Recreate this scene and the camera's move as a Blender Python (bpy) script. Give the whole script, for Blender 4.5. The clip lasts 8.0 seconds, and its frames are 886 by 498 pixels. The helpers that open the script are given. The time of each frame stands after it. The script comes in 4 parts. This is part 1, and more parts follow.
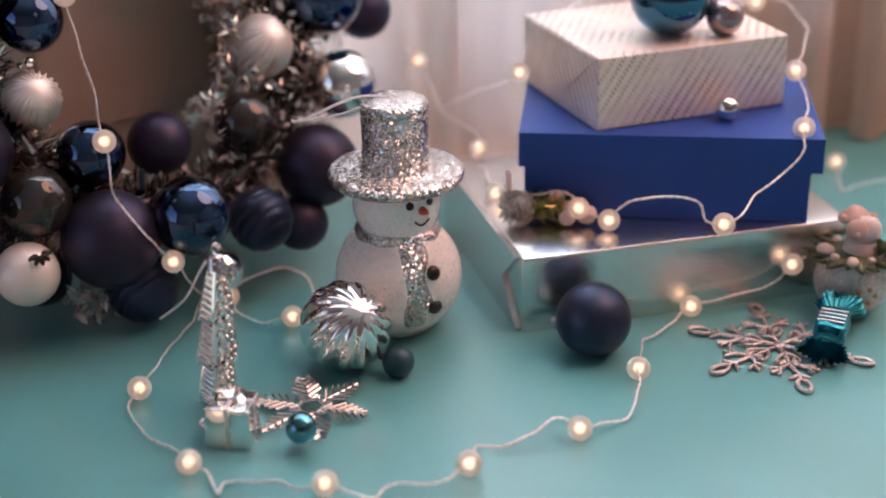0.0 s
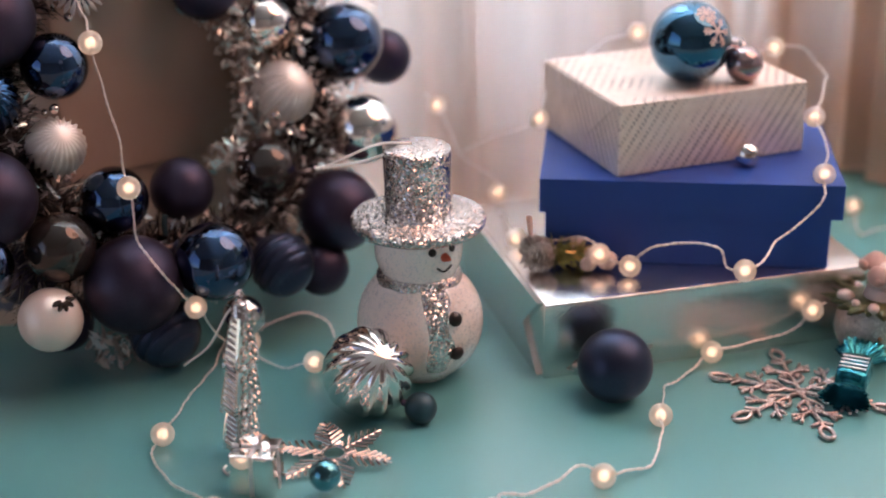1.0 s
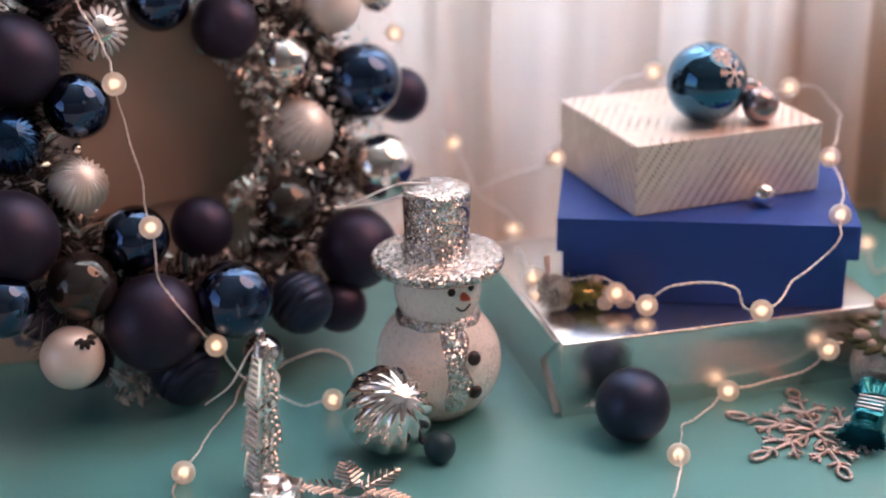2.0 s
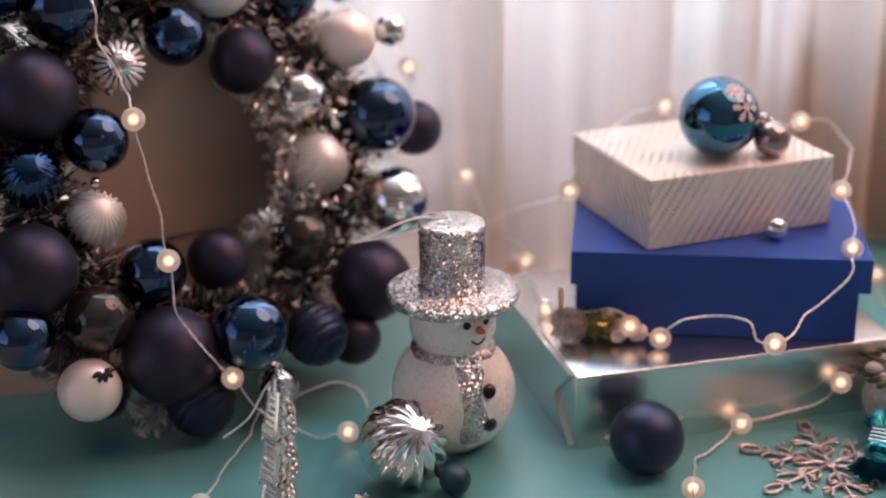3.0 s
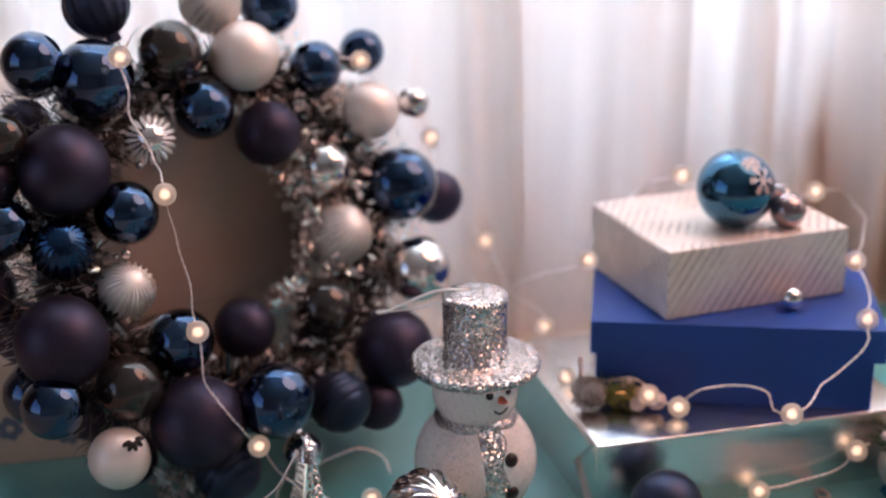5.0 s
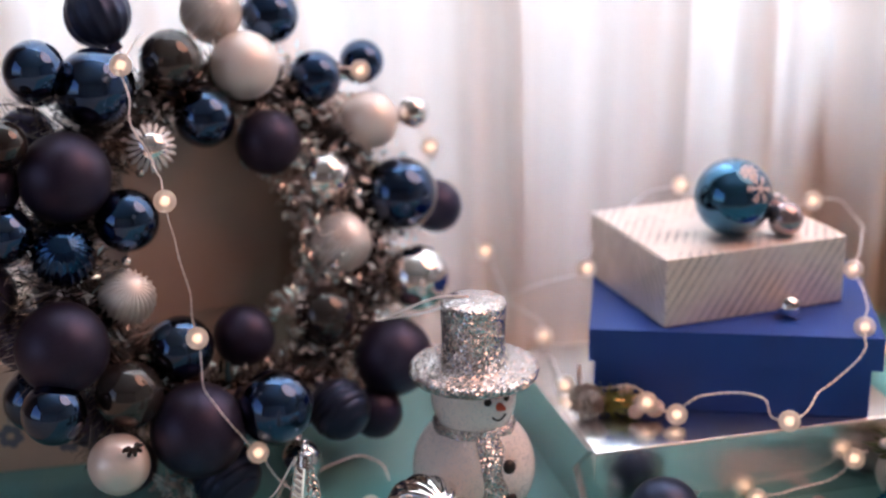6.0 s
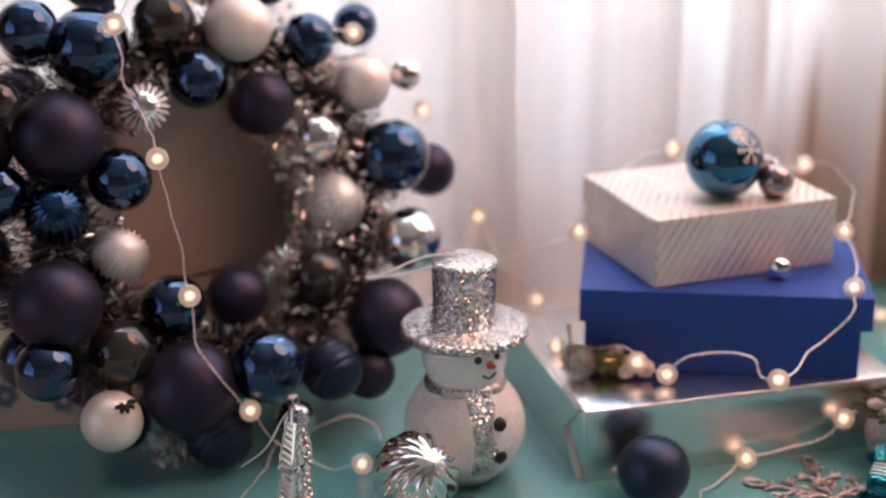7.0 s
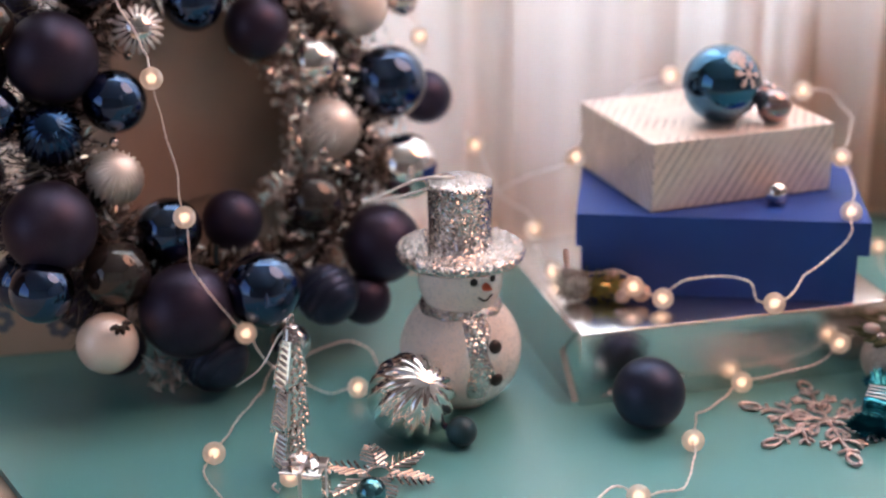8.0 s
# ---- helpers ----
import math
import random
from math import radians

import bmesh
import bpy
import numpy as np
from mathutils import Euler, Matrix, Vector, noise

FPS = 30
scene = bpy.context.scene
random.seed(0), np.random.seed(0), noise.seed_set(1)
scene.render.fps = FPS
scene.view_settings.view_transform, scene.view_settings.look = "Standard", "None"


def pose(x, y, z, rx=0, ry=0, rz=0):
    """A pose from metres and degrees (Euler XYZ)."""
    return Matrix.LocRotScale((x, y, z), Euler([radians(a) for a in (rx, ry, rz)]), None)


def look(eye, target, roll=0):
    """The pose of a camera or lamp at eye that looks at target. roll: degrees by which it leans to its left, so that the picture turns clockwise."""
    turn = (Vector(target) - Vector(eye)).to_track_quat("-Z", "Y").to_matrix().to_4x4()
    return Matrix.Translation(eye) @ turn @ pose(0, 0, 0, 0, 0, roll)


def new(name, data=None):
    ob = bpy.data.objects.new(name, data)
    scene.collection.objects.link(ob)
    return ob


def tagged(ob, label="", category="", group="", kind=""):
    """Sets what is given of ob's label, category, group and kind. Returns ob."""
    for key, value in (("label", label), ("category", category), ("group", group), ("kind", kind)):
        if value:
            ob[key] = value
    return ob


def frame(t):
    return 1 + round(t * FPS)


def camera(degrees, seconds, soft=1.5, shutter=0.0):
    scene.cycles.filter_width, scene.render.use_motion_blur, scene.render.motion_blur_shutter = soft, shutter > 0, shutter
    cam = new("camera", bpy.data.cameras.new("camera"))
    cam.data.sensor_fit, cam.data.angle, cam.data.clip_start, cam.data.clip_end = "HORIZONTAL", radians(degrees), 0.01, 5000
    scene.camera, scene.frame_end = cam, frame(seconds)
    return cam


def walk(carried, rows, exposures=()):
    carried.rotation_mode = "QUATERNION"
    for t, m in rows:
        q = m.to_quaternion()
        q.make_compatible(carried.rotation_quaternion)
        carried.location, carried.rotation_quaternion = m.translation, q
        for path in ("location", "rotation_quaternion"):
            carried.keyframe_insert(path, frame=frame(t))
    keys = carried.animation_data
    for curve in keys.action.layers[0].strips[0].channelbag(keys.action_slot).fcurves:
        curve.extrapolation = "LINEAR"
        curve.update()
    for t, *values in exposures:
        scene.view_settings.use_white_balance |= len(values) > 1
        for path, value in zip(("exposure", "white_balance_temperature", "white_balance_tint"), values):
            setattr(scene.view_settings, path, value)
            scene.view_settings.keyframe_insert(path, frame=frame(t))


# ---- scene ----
cam = camera(32.58, 8.0, soft=2.0)
PATH = [
    (0.0, look((-0.0350, -0.6102, 0.3168), (-0.0364, 0.0281, 0.0295), -0.80)),
    (0.5, look((-0.0394, -0.6094, 0.3212), (-0.0414, 0.0316, 0.0400), -0.78)),
    (1.0, look((-0.0428, -0.6099, 0.3225), (-0.0459, 0.0348, 0.0497), -0.79)),
    (1.5, look((-0.0462, -0.6110, 0.3270), (-0.0505, 0.0360, 0.0598), -0.76)),
    (3.0, look((-0.0554, -0.6148, 0.3369), (-0.0608, 0.0381, 0.0844), -0.64)),
    (3.5, look((-0.0581, -0.6164, 0.3438), (-0.0637, 0.0374, 0.0939), -0.64)),
    (4.0, look((-0.0582, -0.6198, 0.3460), (-0.0656, 0.0361, 0.1016), -0.67)),
    (4.5, look((-0.0600, -0.6222, 0.3513), (-0.0683, 0.0355, 0.1116), -0.67)),
    (5.0, look((-0.0624, -0.6232, 0.3554), (-0.0710, 0.0360, 0.1202), -0.63)),
    (6.5, look((-0.0566, -0.6321, 0.3459), (-0.0685, 0.0308, 0.1214), -0.66)),
    (7.0, look((-0.0540, -0.6362, 0.3394), (-0.0663, 0.0243, 0.1080), -0.60)),
    (7.5, look((-0.0528, -0.6404, 0.3306), (-0.0653, 0.0173, 0.0912), -0.56)),
    (8.0, look((-0.0519, -0.6398, 0.3235), (-0.0645, 0.0140, 0.0738), -0.54)),
]
walk(cam, PATH, [(0.0, 0.33, 6250, 30), (0.5, 0.31, 6300, 30), (1.5, 0.36, 6450, 30), (3.5, 0.20, 6250, 30), (4.8, 0.19, 6100, 30), (6.5, 0.28, 6250, 30), (8.0, 0.35, 6450, 30)])
cam.data.dof.use_dof = True
cam.data.dof.focus_distance = 0.645
cam.data.dof.aperture_fstop = 4.5

# ---- world and light ----
world = bpy.data.worlds.new("world")
scene.world = world
world.use_nodes = True
bg = world.node_tree.nodes["Background"]
sky = world.node_tree.nodes.new("ShaderNodeTexSky")
sky.sky_type = "NISHITA"
sky.sun_disc = False
sky.sun_elevation, sky.sun_rotation = radians(25), radians(20)
world.node_tree.links.new(sky.outputs["Color"], bg.inputs["Color"])
bg.inputs["Strength"].default_value = 0.1


def area_lamp(name, eye, target, sx, sy, watts, colour, shape="RECTANGLE"):
    data = bpy.data.lights.new(name, "AREA")
    data.shape, data.size, data.size_y = shape, sx, sy
    data.energy, data.color = watts, colour
    ob = new(name, data)
    ob.matrix_world = look(eye, target)
    return ob


# daylight of the side window, and the warm round pendant lamp
area_lamp("side_window_light", (-1.60, -1.35, 0.625), (0.0, -1.35, 0.625), 1.66, 1.20, 1.2, (0.82, 0.91, 1.0))
area_lamp("pendant_lamp_light", (0.56, 0.09, 0.88), (0.30, 0.02, 0.0), 0.84, 0.84, 7.2, (1.0, 0.55, 0.36), "DISK")
SKY_GLOW = (0.8, 36.0)


# ---- materials ----
def material(name):
    m = bpy.data.materials.new(name)
    m.use_nodes = True
    nt = m.node_tree
    return m, nt, nt.nodes["Principled BSDF"]


def node(nt, kind, **values):
    n = nt.nodes.new(kind)
    for key, value in values.items():
        n.inputs[key.replace("_", " ")].default_value = value
    return n


def coords(nt, scale=1.0):
    tc = nt.nodes.new("ShaderNodeTexCoord")
    mp = nt.nodes.new("ShaderNodeMapping")
    mp.inputs["Scale"].default_value = (scale, scale, scale) if isinstance(scale, (int, float)) else scale
    nt.links.new(tc.outputs["Object"], mp.inputs["Vector"])
    return mp.outputs["Vector"]


def ramp(nt, fac, a, b, lo=0.3, hi=0.7):
    r = nt.nodes.new("ShaderNodeValToRGB")
    r.color_ramp.elements[0].position, r.color_ramp.elements[1].position = lo, hi
    r.color_ramp.elements[0].color, r.color_ramp.elements[1].color = (*a, 1), (*b, 1)
    nt.links.new(fac, r.inputs["Fac"])
    return r.outputs["Color"]


def noise_fac(nt, vec, scale, detail=4.0):
    n = node(nt, "ShaderNodeTexNoise", Scale=scale, Detail=detail)
    nt.links.new(vec, n.inputs["Vector"])
    return n.outputs["Fac"]


def bump(nt, bsdf, height, strength, distance=0.001):
    b = node(nt, "ShaderNodeBump", Strength=strength, Distance=distance)
    nt.links.new(height, b.inputs["Height"])
    nt.links.new(b.outputs["Normal"], bsdf.inputs["Normal"])
    return b


def surface(name, a, b, scale, rough=0.5, metal=0.0, bump_scale=None, bump_strength=0.2, bump_dist=0.0005, rough_var=0.1, coat=0.0, spec=None):
    """Two colours mixed by noise, with uneven roughness and a fine relief."""
    m, nt, p = material(name)
    vec = coords(nt)
    fac = noise_fac(nt, vec, scale)
    nt.links.new(ramp(nt, fac, a, b), p.inputs["Base Color"])
    p.inputs["Metallic"].default_value = metal
    p.inputs["Coat Weight"].default_value = coat
    if spec is not None:
        p.inputs["Specular IOR Level"].default_value = spec
    mr = node(nt, "ShaderNodeMapRange")
    mr.inputs["To Min"].default_value, mr.inputs["To Max"].default_value = max(0.02, rough - rough_var), rough + rough_var
    nt.links.new(noise_fac(nt, vec, scale * 2.7), mr.inputs["Value"])
    nt.links.new(mr.outputs["Result"], p.inputs["Roughness"])
    if bump_scale:
        bump(nt, p, noise_fac(nt, vec, bump_scale, 6.0), bump_strength, bump_dist)
    return m


def glitter(name, a, b, flakes, tilt=0.6, rough=0.25, metal=1.0, share=1.0, base=(0.8, 0.78, 0.76)):
    """Loose glitter: every cell faces its own way; share of the cells that are metal flakes on the base."""
    m, nt, p = material(name)
    vec = coords(nt)
    vo = node(nt, "ShaderNodeTexVoronoi", Scale=flakes)
    nt.links.new(vec, vo.inputs["Vector"])
    geo = nt.nodes.new("ShaderNodeNewGeometry")
    sub = nt.nodes.new("ShaderNodeVectorMath")
    sub.operation = "SUBTRACT"
    sub.inputs[1].default_value = (0.5, 0.5, 0.5)
    nt.links.new(vo.outputs["Color"], sub.inputs[0])
    mul = nt.nodes.new("ShaderNodeVectorMath")
    mul.operation = "MULTIPLY_ADD"
    mul.inputs[1].default_value = (tilt * 2,) * 3
    nt.links.new(sub.outputs["Vector"], mul.inputs[0])
    nt.links.new(geo.outputs["Normal"], mul.inputs[2])
    nrm = nt.nodes.new("ShaderNodeVectorMath")
    nrm.operation = "NORMALIZE"
    nt.links.new(mul.outputs["Vector"], nrm.inputs[0])
    sep = nt.nodes.new("ShaderNodeSeparateColor")
    nt.links.new(vo.outputs["Color"], sep.inputs["Color"])
    flake = ramp(nt, sep.outputs["Green"], a, b, 0.1, 0.9)
    p.inputs["Roughness"].default_value = rough
    if share >= 1.0:
        nt.links.new(flake, p.inputs["Base Color"])
        p.inputs["Metallic"].default_value = metal
        nt.links.new(nrm.outputs["Vector"], p.inputs["Normal"])
        return m
    isf = node(nt, "ShaderNodeMath")
    isf.operation = "LESS_THAN"
    isf.inputs[1].default_value = share
    nt.links.new(sep.outputs["Blue"], isf.inputs[0])
    mix = nt.nodes.new("ShaderNodeMix")
    mix.data_type = "RGBA"
    nt.links.new(isf.outputs[0], mix.inputs["Factor"])
    mix.inputs["A"].default_value = (*base, 1)
    nt.links.new(flake, mix.inputs["B"])
    nt.links.new(mix.outputs["Result"], p.inputs["Base Color"])
    met = node(nt, "ShaderNodeMath")
    met.operation = "MULTIPLY"
    met.inputs[1].default_value = metal
    nt.links.new(isf.outputs[0], met.inputs[0])
    nt.links.new(met.outputs[0], p.inputs["Metallic"])
    mixn = nt.nodes.new("ShaderNodeMix")
    mixn.data_type = "VECTOR"
    nt.links.new(isf.outputs[0], mixn.inputs["Factor"])
    nt.links.new(geo.outputs["Normal"], mixn.inputs["A"])
    nt.links.new(nrm.outputs["Vector"], mixn.inputs["B"])
    nt.links.new(mixn.outputs["Result"], p.inputs["Normal"])
    return m


TEAL = surface("teal_card", (0.094, 0.320, 0.326), (0.108, 0.355, 0.362), 9, 0.31, bump_scale=900, bump_strength=0.12, bump_dist=0.0003, rough_var=0.05, spec=1.0)
BEIGE = surface("beige_wood", (0.46, 0.34, 0.26), (0.56, 0.43, 0.33), 14, 0.5, bump_scale=120)
WALL = surface("wall_paint", (0.34, 0.29, 0.27), (0.40, 0.34, 0.32), 3, 0.8, bump_scale=80)
CEILING = surface("ceiling_paint", (0.55, 0.52, 0.50), (0.6, 0.57, 0.54), 3, 0.85)
FLOOR = surface("floor_wood", (0.16, 0.10, 0.07), (0.22, 0.14, 0.09), 5, 0.5)
SILL = surface("sill_wood", (0.44, 0.28, 0.21), (0.52, 0.34, 0.26), 12, 0.55, bump_scale=60)
LEDGE = surface("ledge_wood", (0.54, 0.37, 0.28), (0.62, 0.44, 0.34), 12, 0.55, bump_scale=60)
MATTE = surface("matte_navy", (0.034, 0.028, 0.054), (0.042, 0.034, 0.066), 30, 0.42, 0.65, bump_scale=1500, bump_strength=0.08, bump_dist=0.0002, rough_var=0.04)
MATTE_BLUE = surface("matte_blue", (0.026, 0.036, 0.070), (0.033, 0.045, 0.086), 30, 0.39, 0.7, bump_scale=1500, bump_strength=0.08, bump_dist=0.0002, rough_var=0.04)
MATTE_TEAL = surface("matte_teal", (0.02, 0.06, 0.08), (0.025, 0.075, 0.095), 30, 0.42, 0.35, rough_var=0.04)
GLOSS = surface("gloss_blue", (0.011, 0.047, 0.118), (0.014, 0.056, 0.140), 20, 0.07, 1.0, rough_var=0.02, coat=1.0)
GLOSS_DARK = surface("gloss_ribbed_blue", (0.022, 0.058, 0.12), (0.03, 0.07, 0.145), 20, 0.14, 1.0, rough_var=0.04)
GLOSS_TEAL = surface("gloss_teal_blue", (0.026, 0.120, 0.215), (0.034, 0.145, 0.25), 20, 0.06, 1.0, rough_var=0.02, coat=0.6)
GLOSS_TURQUOISE = surface("gloss_turquoise", (0.07, 0.26, 0.31), (0.09, 0.30, 0.36), 20, 0.07, 1.0, rough_var=0.03, coat=0.4)
MIRROR = surface("mirror_silver", (0.82, 0.79, 0.76), (0.90, 0.87, 0.84), 40, 0.05, 1.0, rough_var=0.02)
SATIN_SILVER = surface("satin_silver", (0.74, 0.70, 0.68), (0.86, 0.82, 0.79), 90, 0.17, 1.0, rough_var=0.05)
PEARL = surface("pearl_champagne", (0.86, 0.77, 0.70), (0.92, 0.84, 0.77), 40, 0.36, 0.35, rough_var=0.05)
RIB_PEARL = surface("ribbed_champagne", (0.88, 0.81, 0.75), (0.93, 0.87, 0.81), 40, 0.33, 0.3, rough_var=0.05)
SMOKE = surface("smoky_lacquer", (0.040, 0.034, 0.032), (0.05, 0.042, 0.038), 25, 0.12, 0.5, rough_var=0.04, coat=0.5)
SMOKY_ROSE = surface("smoky_rose", (0.30, 0.24, 0.25), (0.46, 0.37, 0.37), 90, 0.16, 0.85, rough_var=0.06)
FROST = glitter("frosted_silver", (0.85, 0.84, 0.82), (0.98, 0.96, 0.93), 2200, 0.3, 0.3, 0.4, 0.25, (0.94, 0.92, 0.90))
GLITTER = glitter("silver_glitter", (0.50, 0.47, 0.46), (0.97, 0.93, 0.9), 1350, 0.6, 0.2)
ROSE_GLITTER = glitter("rose_glitter", (0.46, 0.36, 0.34), (0.86, 0.74, 0.70), 1900, 0.45, 0.3)
SNOW = glitter("snow_glitter", (0.92, 0.89, 0.87), (0.99, 0.97, 0.95), 1400, 0.50, 0.12, 0.15, 0.22, (0.93, 0.86, 0.81))
PALE_GLITTER = glitter("pale_glitter", (0.5, 0.44, 0.42), (0.8, 0.72, 0.68), 1700, 0.5, 0.35, 1.0, 0.4, (0.50, 0.43, 0.40))
BLACK = surface("black_bead", (0.012, 0.009, 0.008), (0.02, 0.016, 0.014), 200, 0.3)
CARROT = surface("orange_felt", (0.62, 0.10, 0.045), (0.7, 0.14, 0.06), 300, 0.6)
FOIL = surface("silver_foil", (0.74, 0.72, 0.70), (0.82, 0.80, 0.77), 12, 0.25, 1.0, bump_scale=26, bump_strength=0.35, bump_dist=0.004, rough_var=0.05)


def grain(m, scale, strength, distance):
    """A second, finer relief under the first one."""
    nt = m.node_tree
    first = [n for n in nt.nodes if n.type == "BUMP"][0]
    fine = node(nt, "ShaderNodeBump", Strength=strength, Distance=distance)
    nt.links.new(noise_fac(nt, coords(nt), scale, 2.0), fine.inputs["Height"])
    nt.links.new(fine.outputs["Normal"], first.inputs["Normal"])


grain(FOIL, 1100, 0.35, 0.0003)
BLUE_CARD = surface("blue_card", (0.006, 0.052, 0.285), (0.009, 0.061, 0.325), 15, 0.5, bump_scale=1200, bump_strength=0.1, bump_dist=0.0002, rough_var=0.05)
WIRE = surface("silver_wire", (0.78, 0.71, 0.67), (0.88, 0.81, 0.77), 200, 0.32, 0.5)
CAPM = surface("cap_silver", (0.5, 0.5, 0.52), (0.66, 0.65, 0.66), 300, 0.25, 1.0)
CAP_DARK = surface("cap_dark", (0.05, 0.05, 0.09), (0.08, 0.08, 0.13), 300, 0.3, 0.8)
CANDY = surface("teal_foil", (0.012, 0.20, 0.25), (0.03, 0.30, 0.36), 60, 0.16, 0.85, bump_scale=160, bump_strength=0.5, bump_dist=0.0012)
STRIPE = surface("silver_stripe", (0.6, 0.58, 0.58), (0.75, 0.72, 0.71), 300, 0.35, 0.7)
CONE = surface("pine_cone", (0.30, 0.25, 0.22), (0.72, 0.67, 0.63), 300, 0.7, bump_scale=400)
NEEDLE = surface("pine_needle", (0.09, 0.13, 0.025), (0.30, 0.33, 0.10), 90, 0.5)
DARK_NEEDLE = surface("dark_pine", (0.035, 0.05, 0.015), (0.12, 0.13, 0.05), 300, 0.5, bump_scale=600, bump_strength=0.6)
GOLD = surface("gold_foil", (0.75, 0.48, 0.16), (0.9, 0.66, 0.3), 200, 0.25, 0.9)
PETAL = surface("pale_petal", (0.55, 0.42, 0.38), (0.72, 0.6, 0.56), 120, 0.5, bump_scale=200)
CLAY = surface("pink_clay", (0.46, 0.27, 0.22), (0.58, 0.40, 0.35), 90, 0.55, bump_scale=300)
CREAM = surface("cream_card", (0.55, 0.43, 0.33), (0.62, 0.49, 0.38), 20, 0.6, bump_scale=300)
PRINT_BLUE = surface("grey_blue_print", (0.12, 0.15, 0.20), (0.18, 0.21, 0.26), 60, 0.6)
PRINT_RUST = surface("rust_print", (0.36, 0.16, 0.07), (0.45, 0.22, 0.1), 60, 0.6)
KRAFT = surface("kraft_card", (0.46, 0.34, 0.27), (0.54, 0.41, 0.33), 14, 0.65, bump_scale=200)
KRAFT_DARK = surface("kraft_card_dark", (0.38, 0.285, 0.23), (0.46, 0.35, 0.285), 14, 0.65, bump_scale=200)
BROWN_EDGE = surface("brown_card_edge", (0.14, 0.07, 0.04), (0.2, 0.1, 0.06), 40, 0.6)


def island_metal(name, dark, mid, light, rough):
    m, nt, p = material(name)
    g = nt.nodes.new("ShaderNodeNewGeometry")
    r = nt.nodes.new("ShaderNodeValToRGB")
    r.color_ramp.elements[0].color, r.color_ramp.elements[1].color = (*dark, 1), (*light, 1)
    e = r.color_ramp.elements.new(0.6)
    e.color = (*mid, 1)
    nt.links.new(g.outputs["Random Per Island"], r.inputs["Fac"])
    nt.links.new(r.outputs["Color"], p.inputs["Base Color"])
    p.inputs["Metallic"].default_value, p.inputs["Roughness"].default_value = 0.6, rough
    return m


TINSEL = island_metal("tinsel_foil", (0.05, 0.045, 0.045), (0.26, 0.225, 0.21), (0.92, 0.84, 0.77), 0.22)
LEAF_FOIL = island_metal("leaf_foil", (0.34, 0.29, 0.26), (0.86, 0.79, 0.74), (0.62, 0.88, 0.90), 0.28)


def dashed_paper():
    """White paper with slanting rows of short silver dashes on every side."""
    m, nt, p = material("dashed_paper")
    tc = nt.nodes.new("ShaderNodeTexCoord")
    uv = nt.nodes.new("ShaderNodeSeparateXYZ")
    nt.links.new(tc.outputs["UV"], uv.inputs["Vector"])

    def math_node(op, a, b=None):
        n = nt.nodes.new("ShaderNodeMath")
        n.operation = op
        for k, v in ((0, a), (1, b)):
            if v is None:
                continue
            if isinstance(v, float):
                n.inputs[k].default_value = v
            else:
                nt.links.new(v, n.inputs[k])
        return n.outputs[0]

    u, v = uv.outputs["X"], uv.outputs["Y"]
    along = math_node("ADD", math_node("MULTIPLY", u, 0.83), math_node("MULTIPLY", v, -0.56))
    row = math_node("MULTIPLY", along, 225.0)
    dash = math_node("ADD", math_node("MULTIPLY", math_node("ADD", math_node("MULTIPLY", u, 0.8), math_node("MULTIPLY", v, 0.6)), 520.0), math_node("MULTIPLY", math_node("FLOOR", row), 0.37))
    on = math_node("MULTIPLY", math_node("LESS_THAN", math_node("FRACT", row), 0.42), math_node("LESS_THAN", math_node("FRACT", dash), 0.6))
    # noise mask that lets the dashes fade out in patches
    patchy = nt.nodes.new("ShaderNodeMapRange")
    patchy.inputs["From Min"].default_value, patchy.inputs["From Max"].default_value = 0.38, 0.62
    nt.links.new(noise_fac(nt, tc.outputs["Object"], 38, 3.0), patchy.inputs["Value"])
    ink = math_node("MULTIPLY", on, patchy.outputs["Result"])
    mix = nt.nodes.new("ShaderNodeMix")
    mix.data_type = "RGBA"
    nt.links.new(ink, mix.inputs["Factor"])
    paper = ramp(nt, noise_fac(nt, tc.outputs["Object"], 160), (0.82, 0.70, 0.62), (0.92, 0.81, 0.73))
    nt.links.new(paper, mix.inputs["A"])
    mix.inputs["B"].default_value = (0.40, 0.33, 0.30, 1)
    nt.links.new(mix.outputs["Result"], p.inputs["Base Color"])
    p.inputs["Metallic"].default_value = 0.3
    gloss = node(nt, "ShaderNodeMapRange")
    gloss.inputs["To Min"].default_value, gloss.inputs["To Max"].default_value = 0.30, 0.50
    nt.links.new(noise_fac(nt, tc.outputs["Object"], 700), gloss.inputs["Value"])
    nt.links.new(gloss.outputs["Result"], p.inputs["Roughness"])
    grain = math_node("ADD", math_node("MULTIPLY", on, 0.5), noise_fac(nt, tc.outputs["Object"], 800, 2.0))
    bump(nt, p, grain, 0.5, 0.0005)
    return m


DASHED = dashed_paper()


